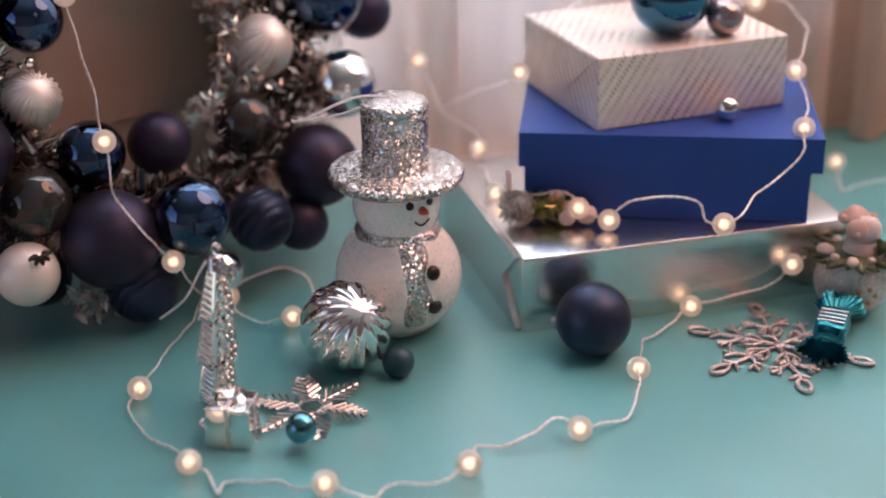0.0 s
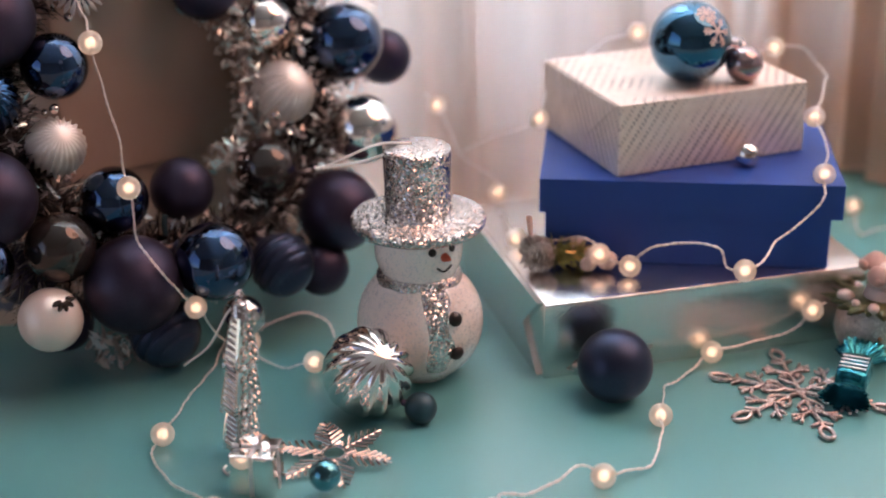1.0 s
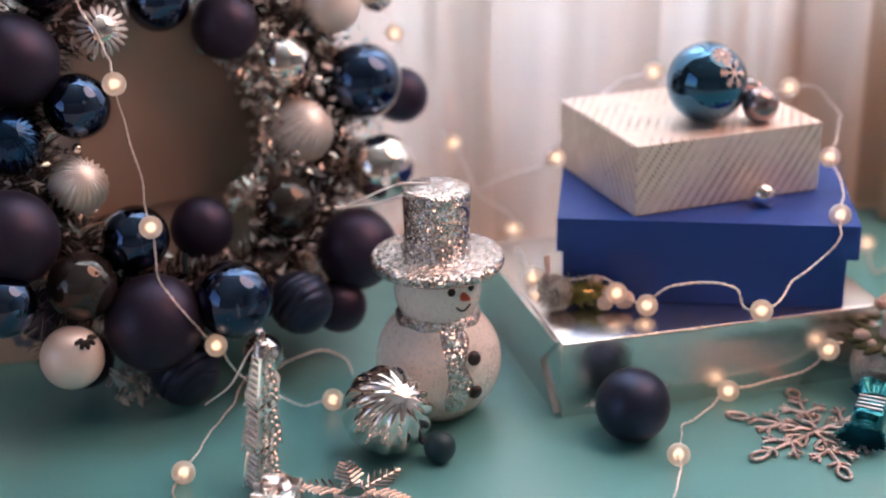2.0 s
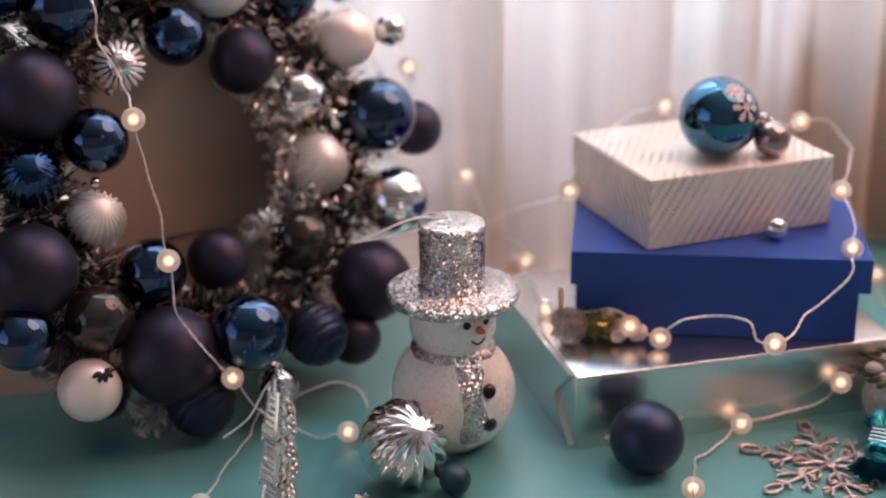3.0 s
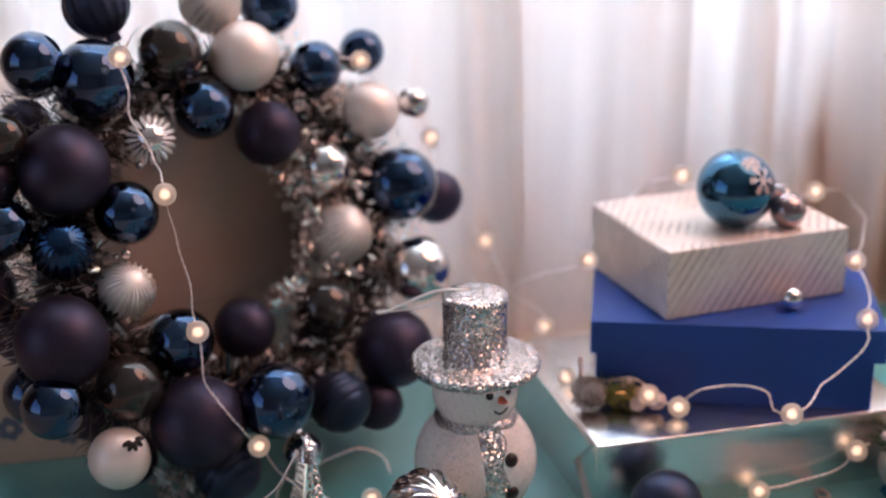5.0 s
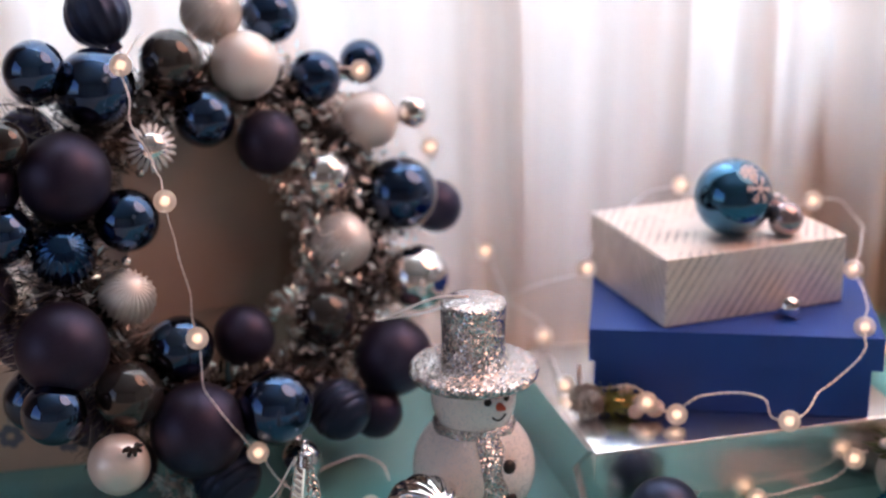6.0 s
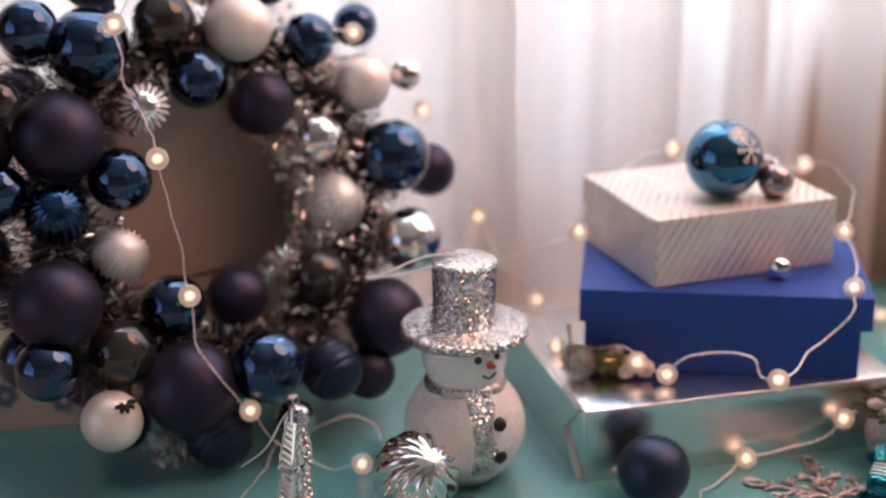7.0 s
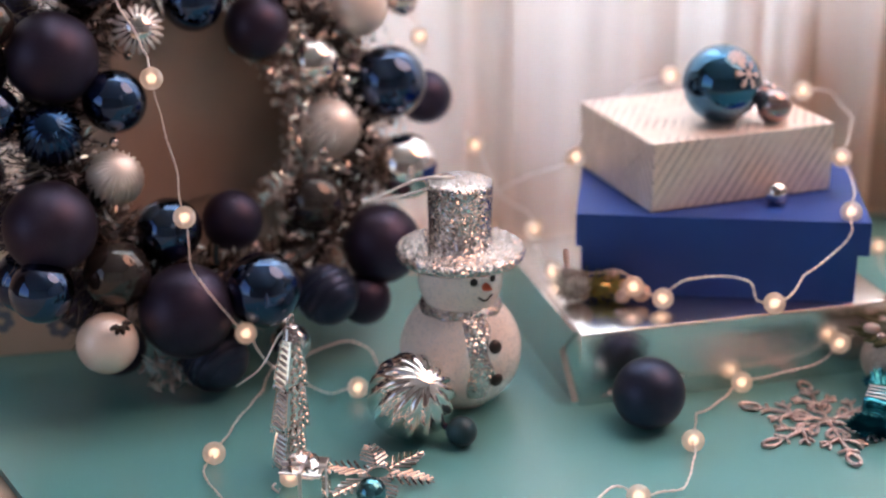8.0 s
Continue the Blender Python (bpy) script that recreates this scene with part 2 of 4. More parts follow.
def sheer(name, thin, thick, body=0.48):
    m, nt, p = material(name)
    out = nt.nodes["Material Output"]
    vec = coords(nt, (1.0, 1.0, 0.02))
    tl = node(nt, "ShaderNodeBsdfTranslucent")
    df = node(nt, "ShaderNodeBsdfDiffuse")
    nt.links.new(ramp(nt, noise_fac(nt, vec, 30), (0.78, 0.74, 0.71), (0.88, 0.85, 0.83)), tl.inputs["Color"])
    df.inputs["Color"].default_value = (0.66, 0.43, 0.30, 1)
    cloth = node(nt, "ShaderNodeMixShader", Fac=body)
    nt.links.new(tl.outputs[0], cloth.inputs[1])
    nt.links.new(df.outputs[0], cloth.inputs[2])
    clear = node(nt, "ShaderNodeBsdfTransparent")
    mix = node(nt, "ShaderNodeMixShader")
    weave = node(nt, "ShaderNodeMapRange")
    weave.inputs["To Min"].default_value, weave.inputs["To Max"].default_value = thin, thick
    nt.links.new(noise_fac(nt, vec, 45), weave.inputs["Value"])
    nt.links.new(weave.outputs["Result"], mix.inputs["Fac"])
    nt.links.new(clear.outputs[0], mix.inputs[1])
    nt.links.new(cloth.outputs[0], mix.inputs[2])
    nt.links.new(mix.outputs[0], out.inputs["Surface"])
    return m


SHEER = sheer("sheer_voile", 0.95, 0.99)
HEAVY_SHEER = sheer("heavy_voile", 0.96, 0.99, 0.58)
THIN_SHEER = sheer("thin_voile", 0.70, 0.82)


def glowing(name, colour, strength, base=(0.8, 0.8, 0.8), rough=0.4):
    m, nt, p = material(name)
    p.inputs["Base Color"].default_value = (*base, 1)
    p.inputs["Roughness"].default_value = rough
    p.inputs["Emission Color"].default_value = (*colour, 1)
    p.inputs["Emission Strength"].default_value = strength
    return m




def overcast():
    """Overcast sky, brightest high up; glow dimmed low down to soften the window edge."""
    m, nt, p = material("overcast_sky")
    tc = nt.nodes.new("ShaderNodeTexCoord")
    xyz = nt.nodes.new("ShaderNodeSeparateXYZ")
    nt.links.new(tc.outputs["Object"], xyz.inputs["Vector"])
    mr = nt.nodes.new("ShaderNodeMapRange")
    mr.interpolation_type = "SMOOTHSTEP"
    mr.inputs["From Min"].default_value, mr.inputs["From Max"].default_value = -0.5, 0.9
    mr.inputs["To Min"].default_value, mr.inputs["To Max"].default_value = SKY_GLOW
    nt.links.new(xyz.outputs["Z"], mr.inputs["Value"])
    p.inputs["Emission Color"].default_value = (0.71, 1.0, 1.06, 1)
    # dimming painted into the glow just above the wall top
    low = nt.nodes.new("ShaderNodeMapRange")
    low.interpolation_type = "SMOOTHSTEP"
    low.inputs["From Min"].default_value, low.inputs["From Max"].default_value = -0.95, -0.78
    low.inputs["To Min"].default_value, low.inputs["To Max"].default_value = 0.22, 1.0
    nt.links.new(xyz.outputs["Z"], low.inputs["Value"])
    both = nt.nodes.new("ShaderNodeMath")
    both.operation = "MULTIPLY"
    nt.links.new(mr.outputs["Result"], both.inputs[0])
    nt.links.new(low.outputs["Result"], both.inputs[1])
    nt.links.new(both.outputs[0], p.inputs["Emission Strength"])
    return m


SKY_PANEL = overcast()


def pearl_light():
    """A frosted bead with a warm diode inside; the glow is uneven as in cracked resin."""
    m, nt, p = material("frosted_bead")
    vec = coords(nt)
    nt.links.new(ramp(nt, noise_fac(nt, vec, 420), (0.72, 0.67, 0.62), (0.90, 0.86, 0.81)), p.inputs["Base Color"])
    p.inputs["Roughness"].default_value = 0.5
    p.inputs["Transmission Weight"].default_value = 0.75
    p.inputs["IOR"].default_value = 1.25
    p.inputs["Emission Color"].default_value = (1.0, 0.78, 0.53, 1)
    p.inputs["Emission Strength"].default_value = 0.06
    bump(nt, p, noise_fac(nt, vec, 900), 0.15, 0.0004)
    return m


BEAD = pearl_light()


# ---- building helpers ----
def mesh_of(name, bm, material_, smooth=True):
    me = bpy.data.meshes.new(name)
    bm.to_mesh(me)
    bm.free()
    for m in material_ if isinstance(material_, (list, tuple)) else [material_]:
        me.materials.append(m)
    if smooth:
        me.polygons.foreach_set("use_smooth", [True] * len(me.polygons))
    return me


def part(name, bm, material_, parent, label="", smooth=True):
    ob = new(name, mesh_of(name, bm, material_, smooth))
    ob.parent = parent
    if label:
        ob["label"] = label
    return ob


def thing(name, m, label, category, group="", kind=""):
    ob = new(name)
    ob.empty_display_size = 0.01
    ob.matrix_world = m
    return tagged(ob, label, category, group, kind)


def solid(name, bm, material_, m, label, category, group="", kind="", smooth=False):
    ob = new(name, mesh_of(name, bm, material_, smooth))
    ob.matrix_world = m
    return tagged(ob, label, category, group, kind)


def box(bm, sx, sy, sz, centre=(0, 0, 0), bevel=0.0, turn=None):
    m = Matrix.Translation(centre) @ (turn or Matrix.Identity(4)) @ Matrix.Diagonal((sx, sy, sz, 1))
    made = bmesh.ops.create_cube(bm, size=1.0, matrix=m)["verts"]
    if bevel:
        edges = list({e for v in made for e in v.link_edges})
        bmesh.ops.bevel(bm, geom=edges, offset=bevel, segments=2, profile=0.6, affect="EDGES", clamp_overlap=True)


def lathe(bm, profile, segs=32, m=None, wave=None, mat=0):
    """Turn (radius, height) pairs round z. wave(angle, k) scales the radius."""
    m = m or Matrix.Identity(4)
    rings = []
    for k, (r, z) in enumerate(profile):
        ring = []
        for i in range(segs):
            a = 2 * math.pi * i / segs
            s = wave(a, k / (len(profile) - 1)) if wave else 1.0
            ring.append(bm.verts.new(m @ Vector((r * s * math.cos(a), r * s * math.sin(a), z))))
        rings.append(ring)
    for lo, hi in zip(rings, rings[1:]):
        for i in range(segs):
            f = bm.faces.new((lo[i], lo[(i + 1) % segs], hi[(i + 1) % segs], hi[i]))
            f.material_index = mat
    for ring, flip in ((rings[0], True), (rings[-1], False)):
        f = bm.faces.new(list(reversed(ring)) if flip else ring)
        f.material_index = mat


def ball_profile(r, n=20, lo=-1.0, hi=1.0, z=0.0, flat=1.0):
    a0, a1 = math.asin(lo), math.asin(hi)
    return [(max(1e-5, r * math.cos(a0 + (a1 - a0) * i / n)), z + flat * r * math.sin(a0 + (a1 - a0) * i / n)) for i in range(n + 1)]


def smooth_path(points, steps=6):
    """Catmull-Rom through the points."""
    p = [Vector(q) for q in points]
    p = [2 * p[0] - p[1]] + p + [2 * p[-1] - p[-2]]
    out = []
    for a, b, c, d in zip(p, p[1:], p[2:], p[3:]):
        for i in range(steps):
            t = i / steps
            out.append(0.5 * (2 * b + (c - a) * t + (2 * a - 5 * b + 4 * c - d) * t * t + (3 * b - a - 3 * c + d) * t * t * t))
    out.append(p[-2])
    return out


def tube(bm, pts, r, sides=6, mat=0, closed=False, taper=None):
    n = len(pts)
    rings = []
    up = Vector((0.13, 0.21, 1)).normalized()
    for i, p in enumerate(pts):
        a = pts[(i - 1) % n] if closed else pts[max(0, i - 1)]
        b = pts[(i + 1) % n] if closed else pts[min(n - 1, i + 1)]
        t = (b - a).normalized()
        s = t.cross(up)
        s = s.normalized() if s.length > 1e-4 else t.orthogonal().normalized()
        w = s.cross(t)
        k = r * (taper(i / (n - 1)) if taper else 1.0)
        rings.append([bm.verts.new(p + k * (math.cos(2 * math.pi * j / sides) * s + math.sin(2 * math.pi * j / sides) * w)) for j in range(sides)])
    for lo, hi in zip(rings, rings[1:] + rings[:1] if closed else rings[1:]):
        for j in range(sides):
            bm.faces.new((lo[j], lo[(j + 1) % sides], hi[(j + 1) % sides], hi[j])).material_index = mat
    if not closed:
        bm.faces.new(list(reversed(rings[0]))).material_index = mat
        bm.faces.new(rings[-1]).material_index = mat


def twisted(bm, pts, r=0.00037, turns_per_m=130, mat=0):
    """Two thin wires wound round one another along a path."""
    length, last = 0.0, pts[0]
    pair = ([], [])
    for i, p in enumerate(pts):
        length += (p - last).length
        last = p
        t = (pts[min(i + 1, len(pts) - 1)] - pts[max(0, i - 1)]).normalized()
        s = t.cross(Vector((0.3, 0.2, 1))).normalized()
        w = s.cross(t)
        a = 2 * math.pi * turns_per_m * length
        off = r * 0.9 * (math.cos(a) * s + math.sin(a) * w)
        pair[0].append(p + off)
        pair[1].append(p - off)
    for path in pair:
        tube(bm, path, r, 5, mat)


# ---- the room ----
def slab(name, size, centre, material_, label, category, kind="structure", bevel=0.0):
    bm = bmesh.new()
    box(bm, *size, bevel=bevel)
    return solid(name, bm, material_, Matrix.Translation(centre), label, category, kind=kind)


slab("floor", (3.4, 3.3, 0.1), (0, -0.9, -0.80), FLOOR, "dark brown wooden floor under the table", "floor")
slab("ceiling", (3.4, 3.3, 0.1), (0, -0.9, 1.45), CEILING, "plain pale painted ceiling of the room", "ceiling")
slab("wall_south", (3.4, 0.1, 2.25), (0, -2.5, 0.3), WALL, "plain brownish painted wall behind the table", "wall")
slab("wall_east", (0.1, 3.1, 2.25), (1.65, -0.95, 0.3), WALL, "plain brownish painted side wall", "wall")

# side wall with its window opening
side = thing("wall_west", Matrix.Identity(4), "brownish painted side wall with a window opening", "wall", kind="structure")
for sy, sz, y, z in ((0.3, 2.25, -2.35, 0.3), (1.1, 2.25, 0.05, 0.3), (1.7, 0.825, -1.35, -0.4125), (1.7, 0.175, -1.35, 1.3375)):
    bm = bmesh.new()
    box(bm, 0.1, sy, sz, (-1.65, y, z))
    part("wall_panel", bm, WALL, side, smooth=False)

# window wall behind the curtain: low brown breast, opening above it
back = thing("wall_north", Matrix.Identity(4), "brown wall with a wide window opening behind the curtain", "wall", kind="structure")
# unseen left panel, made wide to block daylight on the left of the table
for sx, sz, x, z in ((3.4, 0.955, 0.0, -0.2675), (1.28, 1.185, -1.06, 0.8025), (0.5, 1.185, 1.45, 0.8025)):
    bm = bmesh.new()
    box(bm, sx, 0.03, sz, (x, 0.312, z))
    part("wall_panel", bm, SILL, back, smooth=False)
slab("window_ledge", (1.09, 0.018, 0.066), (-0.355, 0.2868, 0.028), LEDGE, "light brown wooden ledge behind the sheer curtain", "window ledge", bevel=0.002)
slab("backdrop", (3.6, 0.02, 2.2), (0.0, 0.75, 0.9), SKY_PANEL, "white overcast daylight outside the window", "sky")

# table: beige top with four legs, a teal card lying on it
table = thing("table", Matrix.Translation((0, -0.26, -0.0045)), "beige wooden table under a teal sheet", "table")
bm = bmesh.new()
box(bm, 1.7, 1.09, 0.03, (0, -0.014, -0.015), 0.003)
part("tabletop", bm, BEIGE, table, smooth=False)
for x in (-0.8, 0.8):
    for y in (-0.5, 0.5):
        bm = bmesh.new()
        box(bm, 0.05, 0.05, 0.7155, (x, y, -0.3877), 0.003)
        part("leg", bm, BEIGE, table, smooth=False)

bm = bmesh.new()
outline = ((-0.404, 0.16), (-0.06, -0.354), (0.75, -0.354), (0.75, 0.276), (0.14, 0.276), (0.105, 0.172))
low = [bm.verts.new((x, y, -0.004)) for x, y in outline]
top = [bm.verts.new((x, y, 0.0)) for x, y in outline]
bm.faces.new(top)
bm.faces.new(list(reversed(low)))
for i in range(len(low)):
    j = (i + 1) % len(low)
    bm.faces.new((low[i], low[j], top[j], top[i]))
solid("table_sheet", bm, TEAL, Matrix.Identity(4), "plain matt teal card sheet covering the table", "table cover", kind="structure")


def curtain(name, x0, x1, y, folds, depth, seed, label, lean=0.0, voile=SHEER):
    """A hanging sheer cloth with uneven folds; two sides, bottom hem."""
    rnd = random.Random(seed)
    phases = [rnd.uniform(0, 6.28) for _ in range(4)]
    n, rows = int((x1 - x0) / 0.004), 14
    bm = bmesh.new()
    grid = []
    for k in range(rows + 1):
        z = 0.0 + 1.395 * k / rows
        line = []
        for i in range(n + 1):
            u = i / n
            a = u * folds * 2 * math.pi
            w = math.sin(a + 0.9 * math.sin(0.5 * a + phases[0]) + phases[1]) + 0.35 * math.sin(2.3 * a + phases[2]) + 0.15 * math.sin(5.1 * a + phases[3])
            flare = 1.0 - 0.25 * k / rows
            x = x0 + (x1 - x0) * u + 0.3 * depth * math.cos(a + phases[1]) + lean * z
            line.append(bm.verts.new((x, y + depth * flare * w, z + 0.002)))
        grid.append(line)
    for lo, hi in zip(grid, grid[1:]):
        for i in range(n):
            bm.faces.new((lo[i], lo[i + 1], hi[i + 1], hi[i]))
    ob = thing(name, Matrix.Identity(4), label, "curtain", "window curtains")
    part("cloth", bm, voile, ob)
    bm = bmesh.new()
    hem = []
    for i in range(0, n + 1, 2):
        u = i / n
        a = u * folds * 2 * math.pi
        w = math.sin(a + 0.9 * math.sin(0.5 * a + phases[0]) + phases[1]) + 0.35 * math.sin(2.3 * a + phases[2]) + 0.15 * math.sin(5.1 * a + phases[3])
        hem.append(Vector((x0 + (x1 - x0) * u + 0.3 * depth * math.cos(a + phases[1]), y + depth * w, 0.004)))
    tube(bm, hem, 0.0015, 5)
    part("hem", bm, SHEER, ob)
    return ob


curtain("sheer_curtain", -0.95, -0.0232, 0.198, 11, 0.008, 3, "white sheer voile curtain hanging in folds", -0.012, HEAVY_SHEER)
curtain("sheer_curtain", -0.075, 0.0680, 0.213, 1.5, 0.007, 8, "thin white voile curtain hanging before the window", 0.004, THIN_SHEER)
curtain("sheer_curtain", 0.054, 0.118, 0.232, 0.8, 0.008, 9, "narrow white sheer voile curtain panel", 0.0)
curtain("sheer_curtain", 0.100, 0.190, 0.246, 1.0, 0.012, 5, "white sheer voile curtain with one deep fold", 0.0)
curtain("sheer_curtain", 0.182, 0.216, 0.262, 0.6, 0.002, 12, "thin white voile curtain strip between two folds", 0.0, THIN_SHEER)
curtain("sheer_curtain", 0.206, 0.95, 0.256, 8, 0.013, 6, "white sheer voile curtain gathered in narrow folds", 0.0)

# round pendant lamp over the table
lamp = thing("pendant_lamp", Matrix.Translation((0.5615, 0.0905, 0.885)) @ look((0, 0, 0), (-0.26, -0.07, -0.88)), "round pendant lamp with a warm white shade", "lamp")
bm = bmesh.new()
lathe(bm, [(0.424, -0.002), (0.435, 0.0), (0.435, 0.006), (0.34, 0.06), (0.10, 0.10), (0.012, 0.11)], 40)
part("shade", bm, CAPM, lamp)
bm = bmesh.new()
tube(bm, [Vector((0, 0, 0.10)), Vector((0, 0, 0.53))], 0.004, 8)
part("rod", bm, CAPM, lamp)

# ---- gift boxes ----
def uv_metres(me):
    """UV in metres, face by face, for printed paper."""
    layer = me.uv_layers.new(name="UVMap")
    for poly in me.polygons:
        nx, ny, nz = (abs(c) for c in poly.normal)
        for li in poly.loop_indices:
            co = me.vertices[me.loops[li].vertex_index].co
            layer.data[li].uv = (co.x, co.y) if nz > max(nx, ny) else ((co.x, co.z) if ny > nx else (co.y, co.z))


def foil_box():
    w, d, h = 0.160, 0.127, 0.037
    ob = thing("foil_gift_box", pose(-0.001, -0.001, 0, 0, 0, 15), "flat gift box wrapped in crinkled silver foil on the table", "gift box", "stacked gift boxes")
    bm = bmesh.new()
    box(bm, w, d, h, (w / 2, d / 2, h / 2), 0.0012)
    bmesh.ops.subdivide_edges(bm, edges=bm.edges[:], cuts=3, use_grid_fill=True)
    part("wrapping", bm, FOIL, ob)
    # paper folded over the short end; its slanting edges leave a sunk triangle at the corner
    bm = bmesh.new()
    rim = ((0.0040, 0.0364), (0.0250, 0.0180), (0.0040, 0.0006), (d - 0.002, 0.0006), (d - 0.002, 0.0364))
    out = [bm.verts.new((-0.0022, y, z)) for y, z in rim]
    inn = [bm.verts.new((0.0004, y, z)) for y, z in rim]
    bm.faces.new(out)
    bm.faces.new(list(reversed(inn)))
    for i in range(5):
        bm.faces.new((out[i], inn[i], inn[(i + 1) % 5], out[(i + 1) % 5]))
    bmesh.ops.recalc_face_normals(bm, faces=bm.faces[:])
    part("end_flap", bm, FOIL, ob, smooth=False)
    return ob


def lidded_box():
    w, d = 0.1386, 0.112
    z0, z1 = 0.0372, 0.079
    ob = thing("lidded_gift_box", pose(-0.0009, 0.0474, z0, 0, 0, -6.2), "royal blue card gift box with a lid on the foil box", "gift box", "stacked gift boxes")
    bm = bmesh.new()
    box(bm, w - 0.0075, d - 0.005, z1 - z0 - 0.004, (w / 2 - 0.001, d / 2, (z1 - z0 - 0.004) / 2), 0.0006)
    part("body", bm, BLUE_CARD, ob, smooth=False)
    bm = bmesh.new()
    t, lh, top = 0.0016, 0.0165, z1 - z0
    box(bm, w, d, lh, (w / 2, d / 2, top - lh / 2))
    bmesh.ops.delete(bm, geom=[f for f in bm.faces if f.normal.z < -0.9], context="FACES_ONLY")
    bmesh.ops.solidify(bm, geom=bm.faces[:], thickness=t)
    part("lid", bm, BLUE_CARD, ob, smooth=False)
    return ob


def patterned_box():
    w, d, h = 0.0994, 0.0832, 0.0345
    ob = thing("patterned_gift_box", pose(0.035, 0.0470, 0.0792, 0, 0, 20.9), "white gift box with slanting silver dashes on the blue box", "gift box", "stacked gift boxes")
    bm = bmesh.new()
    box(bm, w, d, h, (w / 2, d / 2, h / 2), 0.0009)
    p = part("wrapping", bm, DASHED, ob, smooth=False)
    uv_metres(p.data)
    # folded end flaps on both short sides
    for x, turn in ((-0.0002, 1), (w + 0.0002, -1)):
        bm = bmesh.new()
        rim = ((0.003, h - 0.001), (d - 0.003, h - 0.001), (d * 0.60, h * 0.28), (d * 0.40, h * 0.28))
        out = [bm.verts.new((x - 0.0003 * turn, y, z)) for y, z in rim]
        inn = [bm.verts.new((x + 0.0003 * turn, y, z)) for y, z in rim]
        bm.faces.new(out)
        bm.faces.new(list(reversed(inn)))
        for i in range(4):
            bm.faces.new((out[i], inn[i], inn[(i + 1) % 4], out[(i + 1) % 4]))
        bmesh.ops.recalc_face_normals(bm, faces=bm.faces[:])
        f = part("end_flap", bm, DASHED, ob, smooth=False)
        uv_metres(f.data)
    return ob


foil_box()
lidded_box()
patterned_box()


# ---- baubles ----
def unit_ball(name, material_, ribs=0, depth=0.0, sharp=1.0, twist=0.0, segs=64, n=40, stripes=0, lobes=False):
    bm = bmesh.new()
    if ribs:
        segs = ribs * 6

        def wave(a, k):
            e = (4 * k * (1 - k)) ** 0.55
            if lobes:
                e = min(1.0, 7 * k) * min(1.0, max(0.12, (0.72 - k) * 4))
                return 1 - depth * e * (1 - abs(math.sin(ribs * (a + twist * (k - 0.5)) / 2))) ** sharp
            return 1 - depth * e * abs(math.sin(ribs * (a + twist * (k - 0.5)) / 2)) ** sharp

        lathe(bm, ball_profile(1.0, n), segs, wave=wave)
    else:
        prof = ball_profile(1.0, n)
        if stripes:
            prof = [(r * (1 - 0.075 * (1 - abs(math.sin(stripes * z))) ** 2 * (abs(z) < 0.8)), z) for r, z in ball_profile(1.0, 90)]
        lathe(bm, prof, segs)
    return mesh_of(name, bm, material_)


def ray_mesh():
    """One frosted ray that lies on a ball of radius 1, near its lower pole."""
    bm = bmesh.new()
    rows = []
    for j in range(7):
        e = radians(58 - 11 * j)
        r, w = 0.985 + 0.012 * j + 0.004 * j * j, 0.020 + 0.085 * math.sin(math.pi * j / 6.6)
        c = Vector((r * math.cos(e), 0, -r * math.sin(e)))
        t = Vector((0, w, 0))
        rows.append([bm.verts.new(c - t), bm.verts.new(c * 1.09), bm.verts.new(c + t)])
    for lo, hi in zip(rows, rows[1:]):
        for k in range(2):
            bm.faces.new((lo[k], lo[k + 1], hi[k + 1], hi[k]))
    return mesh_of("ray", bm, FROST)


def cap_mesh(name, material_):
    """Crimped cap with a ring, sized for a ball of radius 1."""
    bm = bmesh.new()
    lathe(bm, [(0.24, 0.93), (0.25, 0.96), (0.22, 1.0), (0.215, 1.16), (0.19, 1.2), (0.02, 1.21)], 32, wave=lambda a, k: 1 + 0.05 * math.sin(16 * a) * (k < 0.9))
    ring = [Vector((0.13 * math.cos(a), 0, 1.30 + 0.13 * math.sin(a))) for a in [2 * math.pi * i / 18 for i in range(18)]]
    tube(bm, ring, 0.022, 6, closed=True)
    return mesh_of(name, bm, material_)


BALLS = {
    "M": (unit_ball("bauble", MATTE), "matt dark plum-navy ball"),
    "N": (unit_ball("bauble", MATTE_BLUE), "matt dark navy ball"),
    "B": (unit_ball("bauble", GLOSS), "glossy dark blue ball"),
    "S": (unit_ball("bauble", MIRROR), "mirror-bright silver ball"),
    "P": (unit_ball("bauble", PEARL), "satin champagne pearl ball"),
    "R": (unit_ball("bauble", RIB_PEARL, 24, 0.19, 0.8), "satin champagne ball with fine ribs"),
    "SM": (unit_ball("bauble", SMOKE), "smoky dark brown lacquered ball"),
    "SF": (unit_ball("bauble", MIRROR), "silver ball with frosted white rays"),
    "DG": (unit_ball("bauble", GLOSS_DARK, 22, 0.07, 0.7), "glossy dark blue ribbed ball"),
    "DR": (unit_ball("bauble", MATTE_BLUE, 16, 0.05, 0.8), "matt navy ribbed ball"),
    "DM": (unit_ball("bauble", MATTE_BLUE, stripes=9), "matt navy ball with raised bands"),
}
RAY = ray_mesh()
CAP = cap_mesh("cap", CAPM)
CAP_NAVY = cap_mesh("cap", CAP_DARK)

